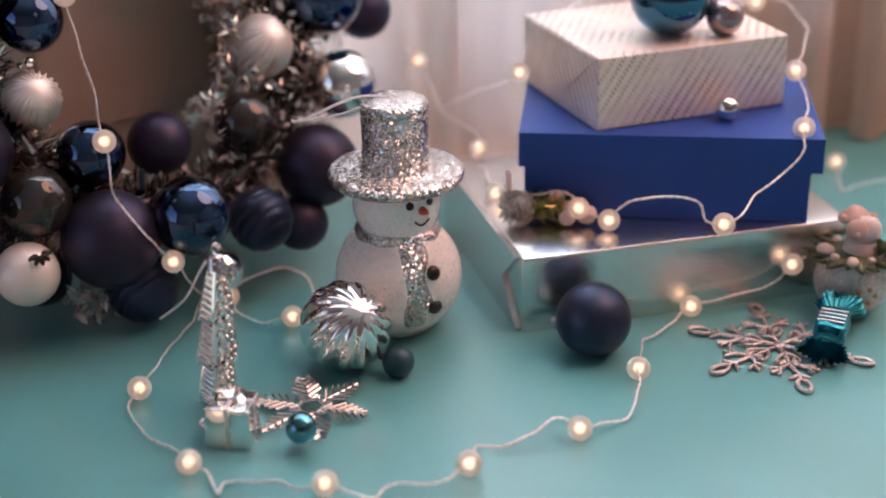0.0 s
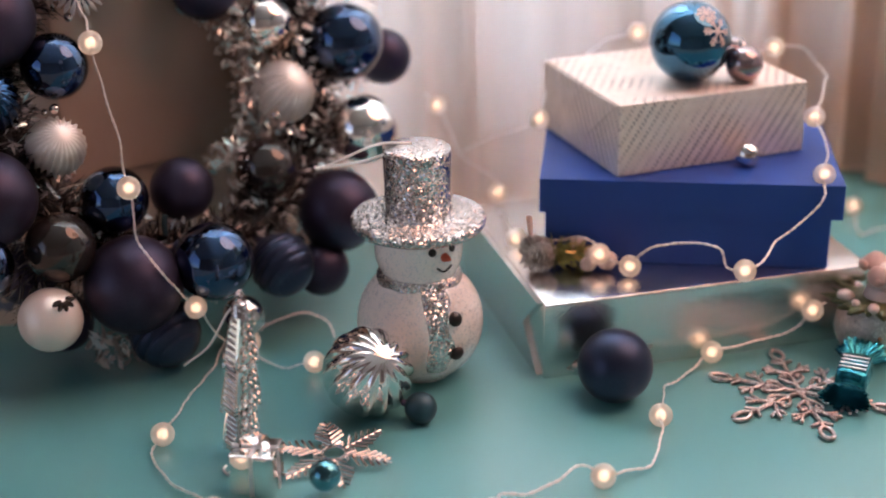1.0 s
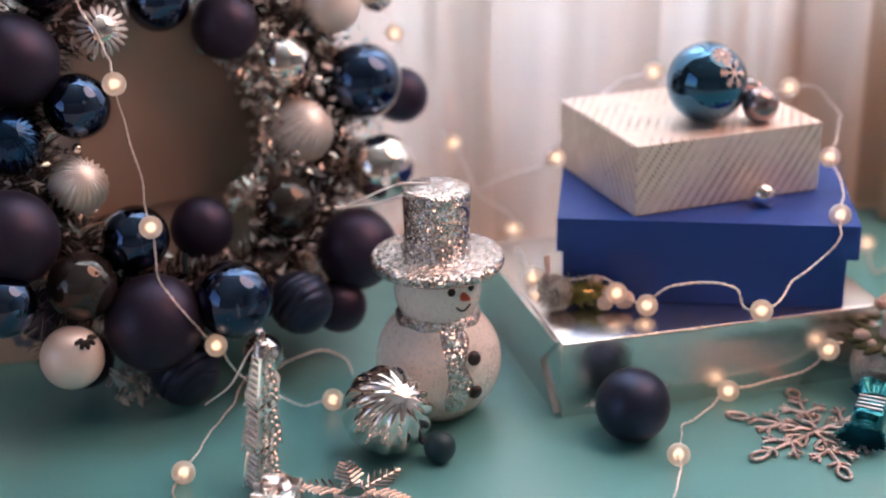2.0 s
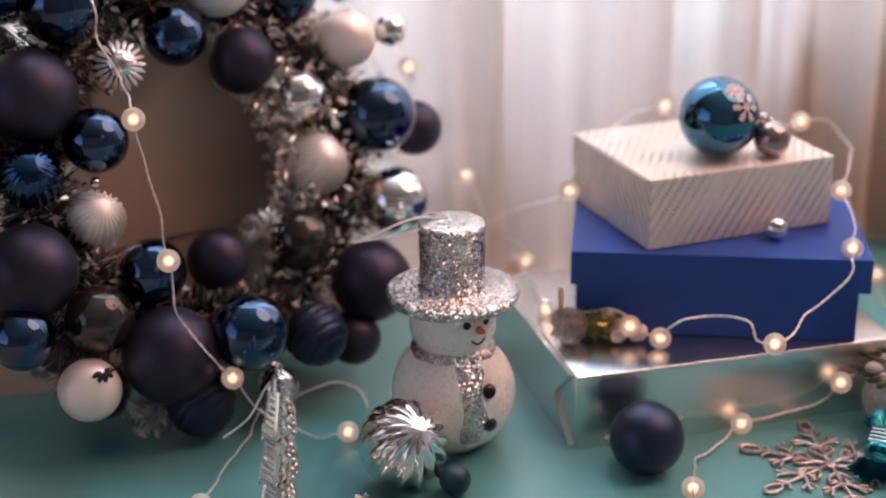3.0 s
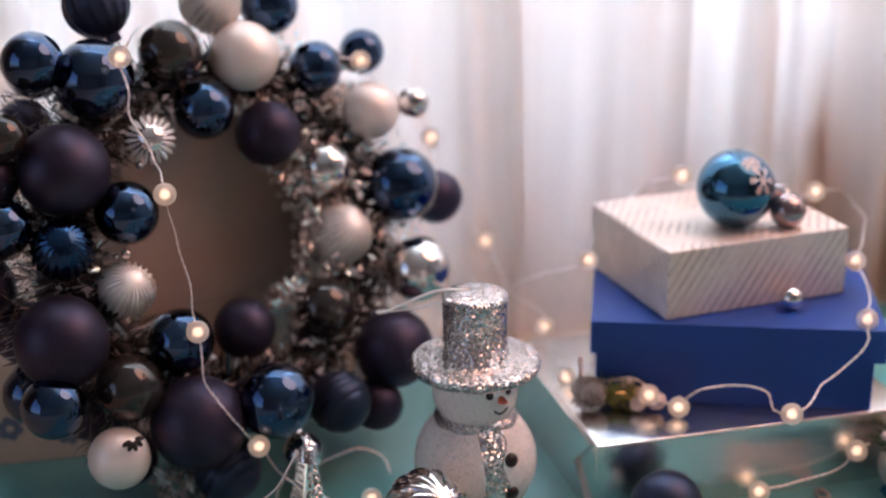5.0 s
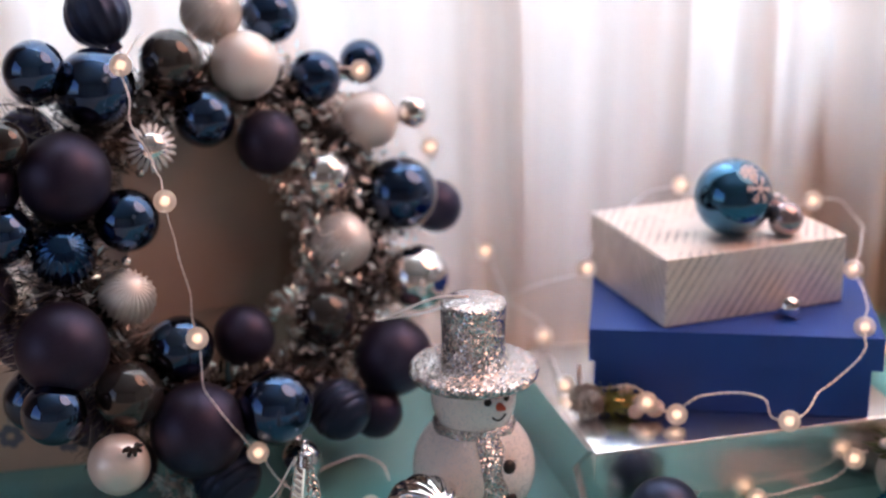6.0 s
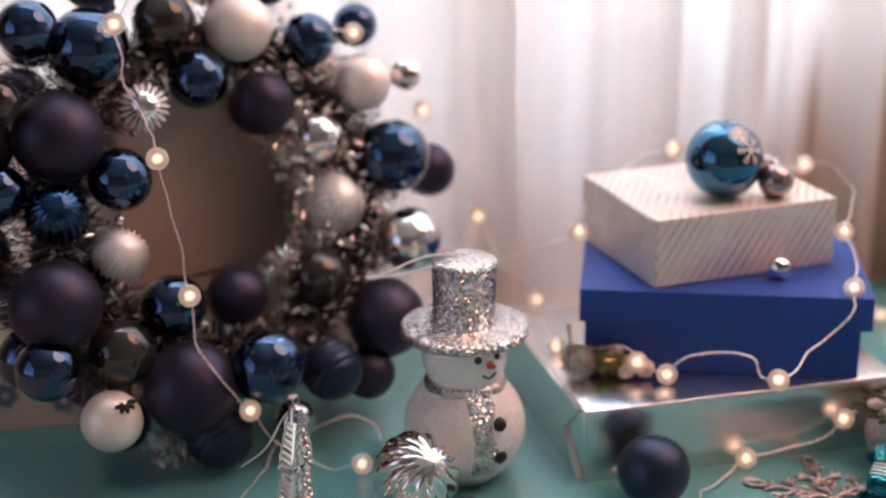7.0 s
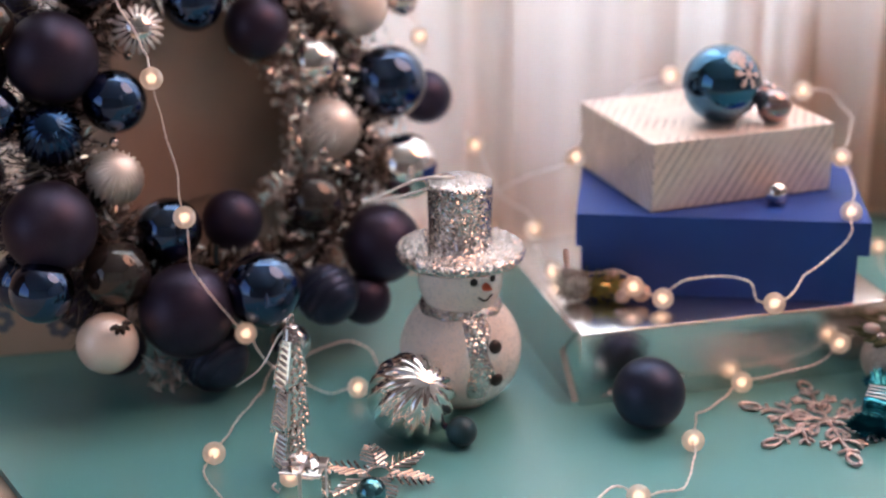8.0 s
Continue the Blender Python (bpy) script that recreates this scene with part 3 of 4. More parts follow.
WREATH_BALLS = (
    ("DR", -0.2326, 0.0807, 0.2264, 0.0160),
    ("B", -0.2546, 0.0437, 0.2077, 0.0141),
    ("B", -0.2309, 0.0569, 0.1963, 0.0189),
    ("SM", -0.1997, 0.0801, 0.2044, 0.0148),
    ("R", -0.1842, 0.1111, 0.2214, 0.0153),
    ("B", -0.1575, 0.1271, 0.2171, 0.0148),
    ("P", -0.1673, 0.1001, 0.1974, 0.0169),
    ("B", -0.1349, 0.1197, 0.1873, 0.0134),
    ("B", -0.1135, 0.1501, 0.1885, 0.0118),
    ("B", -0.1854, 0.0822, 0.1757, 0.0148),
    ("M", -0.1568, 0.0951, 0.1601, 0.0162),
    ("P", -0.1081, 0.1234, 0.1638, 0.0144),
    ("SF", -0.2066, 0.0555, 0.1681, 0.0095),
    ("M", -0.2422, 0.0331, 0.1601, 0.0212),
    ("B", -0.2163, 0.0374, 0.1383, 0.0149),
    ("B", -0.0933, 0.1180, 0.1262, 0.0192),
    ("M", -0.0761, 0.1494, 0.1096, 0.0143),
    ("S", -0.1310, 0.1067, 0.1392, 0.0136),
    ("S", -0.0870, 0.1400, 0.1640, 0.0085),
    ("DG", -0.2414, 0.0154, 0.1285, 0.0148),
    ("R", -0.1225, 0.0928, 0.1085, 0.0157),
    ("R", -0.2155, 0.0219, 0.1063, 0.0135),
    ("S", -0.0848, 0.1033, 0.0856, 0.0169),
    ("M", -0.2415, 0.0001, 0.0900, 0.0212),
    ("B", -0.1931, 0.0254, 0.0795, 0.0154),
    ("M", -0.1672, 0.0507, 0.0750, 0.0148),
    ("SM", -0.1301, 0.0749, 0.0758, 0.0155),
    ("M", -0.0969, 0.0803, 0.0515, 0.0201),
    ("SM", -0.2142, 0.0043, 0.0653, 0.0156),
    ("B", -0.2434, -0.0163, 0.0655, 0.0144),
    ("B", -0.1493, 0.0187, 0.0520, 0.0180),
    ("DM", -0.1222, 0.0486, 0.0368, 0.0153),
    ("M", -0.1056, 0.0689, 0.0260, 0.0134),
    ("M", -0.1844, 0.0085, 0.0453, 0.0223),
    ("P", -0.2175, -0.0117, 0.0380, 0.0141),
    ("DM", -0.1738, 0.0152, 0.0185, 0.0166),
    ("S", -0.1392, 0.0290, 0.0192, 0.0100),
    ("SM", -0.2648, 0.0214, 0.1792, 0.0106),
    ("B", -0.2664, 0.0128, 0.1397, 0.0132),
    ("M", -0.2760, 0.0260, 0.1580, 0.0150),
    ("M", -0.2790, 0.0100, 0.1120, 0.0150),
)
CENTRE = Vector((-0.170, 0.063, 0.122))
ACROSS = Vector((0.825, 0.565, 0.0)).normalized()
FACING = Vector((0.685, -1.0, 0.477)).normalized()
UPWARD = FACING.cross(ACROSS).normalized()


def wreath():
    rnd = random.Random(11)
    ob = thing("christmas_wreath", Matrix.Translation((CENTRE.x, CENTRE.y, 0.0)), "upright wreath of dark blue, plum and champagne baubles with tinsel", "wreath")
    base = Vector((CENTRE.x, CENTRE.y, 0.0))
    # bent core of the wreath
    bm = bmesh.new()
    core = [CENTRE - base - 0.016 * FACING + 0.078 * (math.cos(a) * ACROSS + math.sin(a) * UPWARD) for a in [2 * math.pi * i / 60 for i in range(60)]]
    tube(bm, core, 0.010, 10, closed=True)
    part("core", bm, SMOKE, ob, "dark wire core")
    for kind, x, y, z, r in WREATH_BALLS:
        mesh, text = BALLS[kind]
        b = new("bauble", mesh)
        b.parent = ob
        b["label"] = text
        c = Vector((x, y, z)) - base
        inward = (CENTRE - base - 0.03 * FACING - c).normalized()
        aim = (0.55 * inward - 0.8 * FACING + Vector([rnd.uniform(-0.5, 0.5) for _ in range(3)])).normalized()
        if kind in ("R", "SF", "DG"):
            aim = (-FACING + 0.25 * ACROSS * rnd.uniform(-1, 1) - 0.35 * UPWARD).normalized()
        if kind == "SF":
            aim = Vector((-0.22, 0.93, -0.30)).normalized()
        if kind == "DR":
            aim = (-UPWARD + 0.3 * ACROSS).normalized()
        if kind == "DM":
            aim = (UPWARD - 0.75 * FACING - 0.25 * ACROSS).normalized()
        b.matrix_basis = Matrix.Translation(c) @ aim.to_track_quat("Z", "Y").to_matrix().to_4x4() @ Matrix.Diagonal((r, r, r, 1))
        for i in range(20 if kind == "SF" else 0):
            ray = new("ray", RAY)
            ray.parent = b
            ray["label"] = "frosted white ray"
            ray.matrix_basis = Matrix.Rotation(2 * math.pi * i / 20, 4, "Z")
        k = new("cap", CAP if kind in ("S", "P", "R", "SF") else CAP_NAVY)
        k.parent = b
    # hidden back row of smaller matt balls that fills the ring
    for i in range(16):
        a = 2 * math.pi * i / 16 + 0.13
        c = CENTRE - base - 0.030 * FACING + 0.080 * (math.cos(a) * ACROSS + math.sin(a) * UPWARD)
        r = rnd.uniform(0.010, 0.014)
        b = new("bauble", BALLS["N" if i % 3 else "B"][0])
        b.parent = ob
        b.matrix_basis = Matrix.Translation(c) @ Matrix.Diagonal((r, r, r, 1))
    for i in range(9):
        a = 2.2 + 0.24 * i
        c = CENTRE - base - 0.034 * FACING + (0.104 if i % 2 else 0.116) * (math.cos(a) * ACROSS + math.sin(a) * UPWARD)
        r = rnd.uniform(0.013, 0.016)
        if (base + c).z < r + 0.001:
            continue
        b = new("bauble", BALLS["M" if i % 3 else "B"][0])
        b.parent = ob
        b.matrix_basis = Matrix.Translation(c) @ Matrix.Diagonal((r, r, r, 1))
    # tinsel strips standing out all round the core
    bm = bmesh.new()
    for i in range(8200):
        a = rnd.uniform(0, 2 * math.pi) if i < 5200 else rnd.uniform(2.3, 4.1)
        out = math.cos(a) * ACROSS + math.sin(a) * UPWARD
        b = rnd.uniform(0, 2 * math.pi)
        d = (math.cos(b) * out + math.sin(b) * FACING + 0.5 * rnd.uniform(-1, 1) * (UPWARD * math.cos(a) - ACROSS * math.sin(a))).normalized()
        p = CENTRE - base - 0.014 * FACING + (0.078 if i < 5200 else rnd.uniform(0.092, 0.112)) * out + 0.009 * d
        length, wide = rnd.uniform(0.004, 0.013), rnd.uniform(0.0003, 0.0007) if i < 5200 else rnd.uniform(0.00015, 0.0004)
        s = d.cross(Vector([rnd.uniform(-1, 1) for _ in range(3)])).normalized() * wide
        bend = Vector([rnd.uniform(-1, 1) for _ in range(3)]) * 0.003
        if (base + p + d * length).z < 0.002:
            continue
        q = [p - s, p + s, p + d * length * 0.55 + s + bend * 0.4, p + d * length * 0.55 - s + bend * 0.4, p + d * length + bend + s * 0.3, p + d * length + bend - s * 0.3]
        v = [bm.verts.new(c) for c in q]
        bm.faces.new((v[0], v[1], v[2], v[3]))
        bm.faces.new((v[3], v[2], v[4], v[5]))
    tagged(part("tinsel", bm, TINSEL, ob, "dark and silver foil tinsel", smooth=False), kind="stuff")
    # little foil leaves on the inner rim and between the balls
    bm = bmesh.new()
    for i in range(2200):
        a = rnd.uniform(0, 2 * math.pi) if i % 3 == 0 else rnd.uniform(-1.2, 1.1)
        out = math.cos(a) * ACROSS + math.sin(a) * UPWARD
        rad = rnd.choice((rnd.uniform(0.037, 0.062), rnd.uniform(0.060, 0.104)))
        if i % 3 == 0:
            rad = rnd.uniform(0.060, 0.104)
        p = CENTRE - base + rad * out + rnd.uniform(-0.022, 0.003) * FACING
        d = Vector([rnd.uniform(-1, 1) for _ in range(3)]).normalized()
        s = d.orthogonal().normalized()
        w = d.cross(s) * 0.0006
        l, h = rnd.uniform(0.002, 0.0038), rnd.uniform(0.0009, 0.0016)
        if (base + p).z < 0.006:
            continue
        v = [bm.verts.new(c) for c in (p - d * l, p + s * h + w, p + d * l, p - s * h + w)]
        bm.faces.new((v[0], v[1], v[2]))
        bm.faces.new((v[0], v[2], v[3]))
    for i in range(70):
        p = Vector((-0.198 + rnd.uniform(-0.012, 0.012), 0.012 + rnd.uniform(-0.006, 0.008), rnd.uniform(0.004, 0.018))) - base
        d = Vector([rnd.uniform(-1, 1) for _ in range(3)]).normalized()
        s = d.orthogonal().normalized()
        l, h = rnd.uniform(0.002, 0.0045), rnd.uniform(0.001, 0.002)
        v = [bm.verts.new(c) for c in (p - d * l, p + s * h, p + d * l, p - s * h)]
        if min(q.co.z for q in v) > 0.0005:
            bm.faces.new(v)
    tagged(part("foil_leaves", bm, LEAF_FOIL, ob, "small silver and teal foil leaves", smooth=False), kind="stuff")
    # dark bronze petals by the lowest pearl ball
    for k in range(5):
        bm = bmesh.new()
        a = radians(200 + 38 * k)
        m = Matrix.Translation(Vector((-0.2088, -0.0200, 0.0515)) - base) @ FACING.to_track_quat("Z", "Y").to_matrix().to_4x4() @ Matrix.Rotation(a, 4, "Z") @ Matrix.Translation((0.0032, 0, 0)) @ Matrix.Diagonal((1.5, 0.8, 0.3, 1))
        lathe(bm, ball_profile(0.0016, 8), 12, m)
        part("petal", bm, SMOKE, ob, "dark bronze petal")
    # teal hanging loop under a matt ball
    bm = bmesh.new()
    tube(bm, smooth_path([Vector((-0.1735, 0.0380, 0.0670)) - base, Vector((-0.1740, 0.0368, 0.0620)) - base, Vector((-0.1738, 0.0372, 0.0575)) - base], 4), 0.0015, 7)
    part("hanging_loop", bm, MATTE_TEAL, ob, "dark teal hanging loop")
    # small silver berries, many added to stand in for blurred sparkles in the tinsel
    for i in range(58):
        a = rnd.uniform(0, 2 * math.pi)
        out = math.cos(a) * ACROSS + math.sin(a) * UPWARD
        rad = rnd.choice((0.053, 0.058, 0.068, 0.082, 0.098))
        c = CENTRE - base + rad * out + rnd.uniform(-0.014, 0.004) * FACING
        r = rnd.uniform(0.0013, 0.0030)
        if c.z < 0.006:
            continue
        b = new("berry", BALLS["S"][0])
        b.parent = ob
        b.matrix_basis = Matrix.Translation(c) @ Matrix.Diagonal((r, r, r, 1))
    return ob


wreath()


def bauble(x, y, z, r, kind, aim, label, cap=CAP, mesh=None):
    """A loose bauble lying on something; aim is the way its cap points."""
    ob = thing("bauble", Matrix.Translation((x, y, z - r)), label, "bauble", "loose baubles")
    b = new("ball", mesh or BALLS[kind][0])
    b.parent = ob
    b.matrix_basis = Matrix.Translation((0, 0, r)) @ Vector(aim).to_track_quat("Z", "Y").to_matrix().to_4x4() @ Matrix.Diagonal((r, r, r, 1))
    k = new("cap", cap)
    k.parent = b
    return ob


bauble(0.0289, -0.0197, 0.0165, 0.0165, "N", (-0.9, 0.5, -0.3), "matt midnight blue bauble lying beside the foil box")
bauble(0.0969, 0.0610, 0.0848, 0.0058, "S", (0.8, 0.5, 0.1), "tiny mirrored silver-blue bauble on the blue box", CAP)
bauble(-0.056, -0.0385, 0.0070, 0.0070, "N", (-0.85, 0.1, 0.25), "small matt dark teal bauble on the table", CAP_NAVY, unit_ball("ball", MATTE_TEAL))
bauble(-0.0927, -0.0967, 0.0096, 0.0064, "B", (0.3, 0.9, -0.2), "tiny glossy turquoise bauble resting on the silver star", CAP, unit_ball("ball", GLOSS_TURQUOISE))
bauble(0.0973, 0.0833, 0.1223, 0.0088, "S", (-0.1, 0.35, 0.9), "small smoky rose bauble with a silver cap on the gift box", CAP, unit_ball("ball", SMOKY_ROSE))

# ribbed mirror bauble with a flower-like crown of flutes
bauble(-0.0785, -0.0300, 0.0200, 0.0200, "S", (-0.32, 0.55, -0.6), "silver mirror bauble with deep swirling flutes", CAP, unit_ball("ball", MIRROR, 14, 0.20, 1.3, 0.7, n=40, lobes=True))


def flake_ball():
    r = 0.0193
    ob = bauble(0.0717, 0.0857, 0.1330, r, "B", (0.92, 0.15, -0.12), "glossy blue bauble with a pale snowflake print on the gift box", CAP, unit_ball("ball", GLOSS_TEAL, segs=56, n=32))
    ball = ob.children[0]
    # printed snowflake, slightly proud of the glass, towards the front right
    face = Vector((0.52, -0.72, 0.42)).normalized()
    s = face.cross(Vector((0, 0, 1))).normalized()
    w = s.cross(face)
    bm = bmesh.new()

    def spot(u, v):
        q = face + u * s + v * w
        return ball.matrix_basis.inverted() @ (Vector((0, 0, r)) + q.normalized() * r * 1.006)

    def stroke(u0, v0, u1, v1, wide):
        dx, dy = u1 - u0, v1 - v0
        k = wide / math.hypot(dx, dy) / 2
        n = 4
        left = [bm.verts.new(spot(u0 + dx * i / n - dy * k, v0 + dy * i / n + dx * k)) for i in range(n + 1)]
        right = [bm.verts.new(spot(u0 + dx * i / n + dy * k, v0 + dy * i / n - dx * k)) for i in range(n + 1)]
        for i in range(n):
            bm.faces.new((left[i], left[i + 1], right[i + 1], right[i]))

    for cu, cv, size, count in ((0.0, 0.0, 0.42, 6), (0.10, 0.60, 0.34, 8)):
        for i in range(count):
            a = 2 * math.pi * i / count + 0.2
            stroke(cu, cv, cu + size * math.cos(a), cv + size * math.sin(a), 0.055)
            for f in (0.45, 0.7):
                for d in (-0.8, 0.8):
                    x, y = cu + f * size * math.cos(a), cv + f * size * math.sin(a)
                    stroke(x, y, x + 0.3 * size * math.cos(a + d), y + 0.3 * size * math.sin(a + d), 0.045)
    part("snowflake_print", bm, PETAL, ball, "pale pink snowflake print", smooth=False)


flake_ball()


# ---- snowman ----
def snowman():
    ob = thing("snowman_ornament", pose(-0.0565, 0.010, 0.0), "glittery white snowman ornament in a silver top hat and scarf", "snowman")
    rb = 0.0285
    bm = bmesh.new()
    lathe(bm, [(0.010, 0.0), (0.014, 0.0006)] + ball_profile(rb, 26, -0.90, 0.93, 0.0262), 56)
    part("body", bm, SNOW, ob)
    bm = bmesh.new()
    lathe(bm, ball_profile(0.0196, 22, -0.93, 0.97, 0.0612), 48)
    part("head", bm, SNOW, ob)
    # hat: brim with rounded edge, crown slightly wider at the top
    bm = bmesh.new()
    lathe(bm, [(0.006, 0.0722), (0.0200, 0.0716), (0.0286, 0.0720), (0.0298, 0.0734), (0.0300, 0.0752), (0.0292, 0.0770), (0.0272, 0.0776), (0.0160, 0.0768), (0.0146, 0.0782), (0.0145, 0.090), (0.0150, 0.1062), (0.0148, 0.1076), (0.0138, 0.1084), (0.0006, 0.1086)], 64)
    part("hat", bm, GLITTER, ob, "silver glitter top hat")
    # scarf: a band round the neck and one hanging end
    bm = bmesh.new()
    lathe(bm, [(0.0140, 0.0436), (0.0184, 0.0446), (0.0194, 0.0466), (0.0191, 0.0490), (0.0180, 0.0510), (0.0140, 0.0518)], 48, wave=lambda a, k: 1 + 0.012 * math.sin(9 * a))
    part("scarf", bm, GLITTER, ob, "silver glitter scarf")
    turn = radians(-90 + 19)
    bm = bmesh.new()
    rows = []
    for i in range(13):
        el = radians(50) - radians(82) * i / 12
        half = (0.0056 + 0.0010 * math.sin(i * 0.9)) / (rb * max(0.5, math.cos(el)))
        row = []
        for j in range(5):
            a = turn + half * (j - 2) / 2 + 0.03 * math.sin(i)
            rr = rb * (1.035 if 0 < j < 4 else 1.0)
            row.append(bm.verts.new((rr * math.cos(el) * math.cos(a), rr * math.cos(el) * math.sin(a), 0.0262 + rr * math.sin(el))))
        rows.append(row)
    for lo, hi in zip(rows, rows[1:]):
        for j in range(4):
            bm.faces.new((lo[j], hi[j], hi[j + 1], lo[j + 1]))
    part("scarf_end", bm, GLITTER, ob, "silver glitter scarf end")

    def on_ball(r, z, turn_deg, el_deg):
        a, e = radians(-90 + turn_deg), radians(el_deg)
        return Vector((r * math.cos(e) * math.cos(a), r * math.cos(e) * math.sin(a), z + r * math.sin(e)))

    for el in (20, -13):
        bm = bmesh.new()
        c = on_ball(rb, 0.0262, 36, el)
        lathe(bm, ball_profile(0.0034, 10, -0.95, 0.95, 0, 0.7), 20, Matrix.Translation(c) @ (c - Vector((0, 0, 0.0262))).to_track_quat("Z", "Y").to_matrix().to_4x4())
        part("button", bm, BLACK, ob, "dark brown button")
    for deg in (19, 50):
        bm = bmesh.new()
        c = on_ball(0.0196, 0.0612, deg, 14)
        lathe(bm, ball_profile(0.0019, 8, -0.95, 0.95, 0, 0.6), 14, Matrix.Translation(c) @ (c - Vector((0, 0, 0.0612))).to_track_quat("Z", "Y").to_matrix().to_4x4())
        part("eye", bm, BLACK, ob, "black bead eye")
    bm = bmesh.new()
    c = on_ball(0.0193, 0.0612, 36, 5)
    d = (on_ball(1.0, 0.0, 36, 5)).normalized()
    lathe(bm, [(0.0021, 0.0), (0.0019, 0.001), (0.0011, 0.0033), (0.0002, 0.0052)], 12, Matrix.Translation(c) @ d.to_track_quat("Z", "Y").to_matrix().to_4x4())
    part("nose", bm, CARROT, ob, "orange carrot nose")
    bm = bmesh.new()
    tube(bm, [on_ball(0.0198, 0.0612, 25 + 22 * i / 8, -8 - 7 * math.sin(math.pi * i / 8)) for i in range(9)], 0.0005, 6)
    part("mouth", bm, BLACK, ob, "black smiling mouth")
    # hanging thread, both ends knotted together
    bm = bmesh.new()
    knot = Vector((-0.0412, 0.0048, 0.0975))
    for a, b in (((-0.002, 0.003, 0.1088), (-0.018, 0.003, 0.1082)), ((-0.013, -0.004, 0.1068), (-0.024, 0.001, 0.1015))):
        tube(bm, smooth_path([a, b, knot, knot + Vector((-0.004, 0, 0.0002))], 8), 0.0006, 5)
    lathe(bm, ball_profile(0.0011, 6), 8, Matrix.Translation(knot))
    part("thread", bm, RIB_PEARL, ob, "thin white hanging thread")
    return ob


snowman()


# ---- silver ornaments ----
def silver_tree():
    """A hollow fir shape of three ribbed tiers, seen nearly along its broad side."""
    ob = thing("silver_tree_ornament", pose(-0.1302, -0.062, 0.0, 2, 2, 64), "mirrored silver fir tree ornament standing upright", "ornament")
    for z0, z1, w0, w1, t0, t1 in ((0.003, 0.0215, 0.0086, 0.0062, 0.0062, 0.0046), (0.0205, 0.0415, 0.0100, 0.0056, 0.0064, 0.0042), (0.0400, 0.0625, 0.0088, 0.0034, 0.0058, 0.0030)):
        bm = bmesh.new()
        # flat core of the tier, its broad sides bulging, its foot drawn in
        def half(v):
            pinch = 1.0 - 0.45 * max(0.0, 1 - v / 0.2) ** 2
            return (w0 + (w1 - w0) * v) * pinch, (t0 + (t1 - t0) * v) * pinch, z0 + (z1 - z0) * v

        rings = []
        for k in range(15):
            hw, ht, z = half(k / 14)
            sec = ((-hw, -0.55), (-0.82 * hw, -0.8), (0, -1.0), (0.82 * hw, -0.8), (hw, -0.55), (hw, 0.55), (0.82 * hw, 0.8), (0, 1.0), (-0.82 * hw, 0.8), (-hw, 0.55))
            rings.append([bm.verts.new((x, y * ht * 0.9, z)) for x, y in sec])
        for lo, hi in zip(rings, rings[1:]):
            for i in range(10):
                bm.faces.new((lo[i], lo[(i + 1) % 10], hi[(i + 1) % 10], hi[i]))
        bm.faces.new(list(reversed(rings[0])))
        bm.faces.new(rings[-1])
        # slanting rungs between two rails on the narrow sides
        for s in (-1, 1):
            for k in range(8):
                hw, ht, z = half((k + 0.9) / 8.4)
                box(bm, 0.0015, 1.0 * ht, 0.0013, (s * (hw + 0.0001), 0, z), 0.0004, Matrix.Rotation(radians(-24 * s), 4, "X") @ Matrix.Rotation(radians(45), 4, "Y"))
            for y in (-0.62, 0.62):
                tube(bm, [Vector((s * (half(k / 8)[0] - 0.0003), y * half(k / 8)[1], half(k / 8)[2])) for k in range(9)], 0.0007, 6)
        # drooping beads in rows on the two broad sides
        for k in range(6):
            v = (k + 0.4) / 6
            hw, ht = w0 + (w1 - w0) * v, t0 + (t1 - t0) * v
            n = max(2, int(hw / 0.0022))
            for i in range(n):
                x = hw * 0.84 * (2 * (i + 0.5) / n - 1 + 0.12 * (k % 2))
                y = 0.9 * ht * (1 - 0.2 * abs(x) / hw)
                for s in (-1, 1):
                    lathe(bm, ball_profile(0.0011, 5, -0.98, 0.98, 0, 1.9), 8, Matrix.Translation((x, s * y, z0 + (z1 - z0) * v)) @ Matrix.Rotation(radians(-40 if x > 0 else 40), 4, "Y"))
        part("tier", bm, MIRROR, ob, smooth=False)
    bm = bmesh.new()
    tube(bm, smooth_path([Vector((0, 0, 0.0690)), Vector((-0.002, 0.005, 0.0625)), Vector((-0.0045, 0.012, 0.0480)), Vector((-0.0095, 0.021, 0.0390))], 8), 0.00055, 6)
    part("hanging_thread", bm, WIRE, ob, "thin silver hanging thread")
    bm = bmesh.new()
    lathe(bm, [(0.0022, 0.0), (0.0024, 0.001), (0.0022, 0.006), (0.0005, 0.0064)], 14)
    part("trunk", bm, MIRROR, ob)
    bm = bmesh.new()
    lathe(bm, [(0.0036, 0.0600), (0.0040, 0.0612), (0.0033, 0.0622), (0.0032, 0.0676), (0.0028, 0.0684), (0.0004, 0.0687)], 24, wave=lambda a, k: 1 + 0.05 * math.sin(12 * a))
    cap = part("cap", bm, CAPM, ob, "crimped silver cap")
    bm = bmesh.new()
    tube(bm, [Vector((0.0022 * math.cos(a), 0, 0.0708 + 0.0026 * math.sin(a))) for a in [2 * math.pi * i / 16 for i in range(16)]], 0.0005, 6, closed=True)
    part("ring", bm, CAPM, cap)


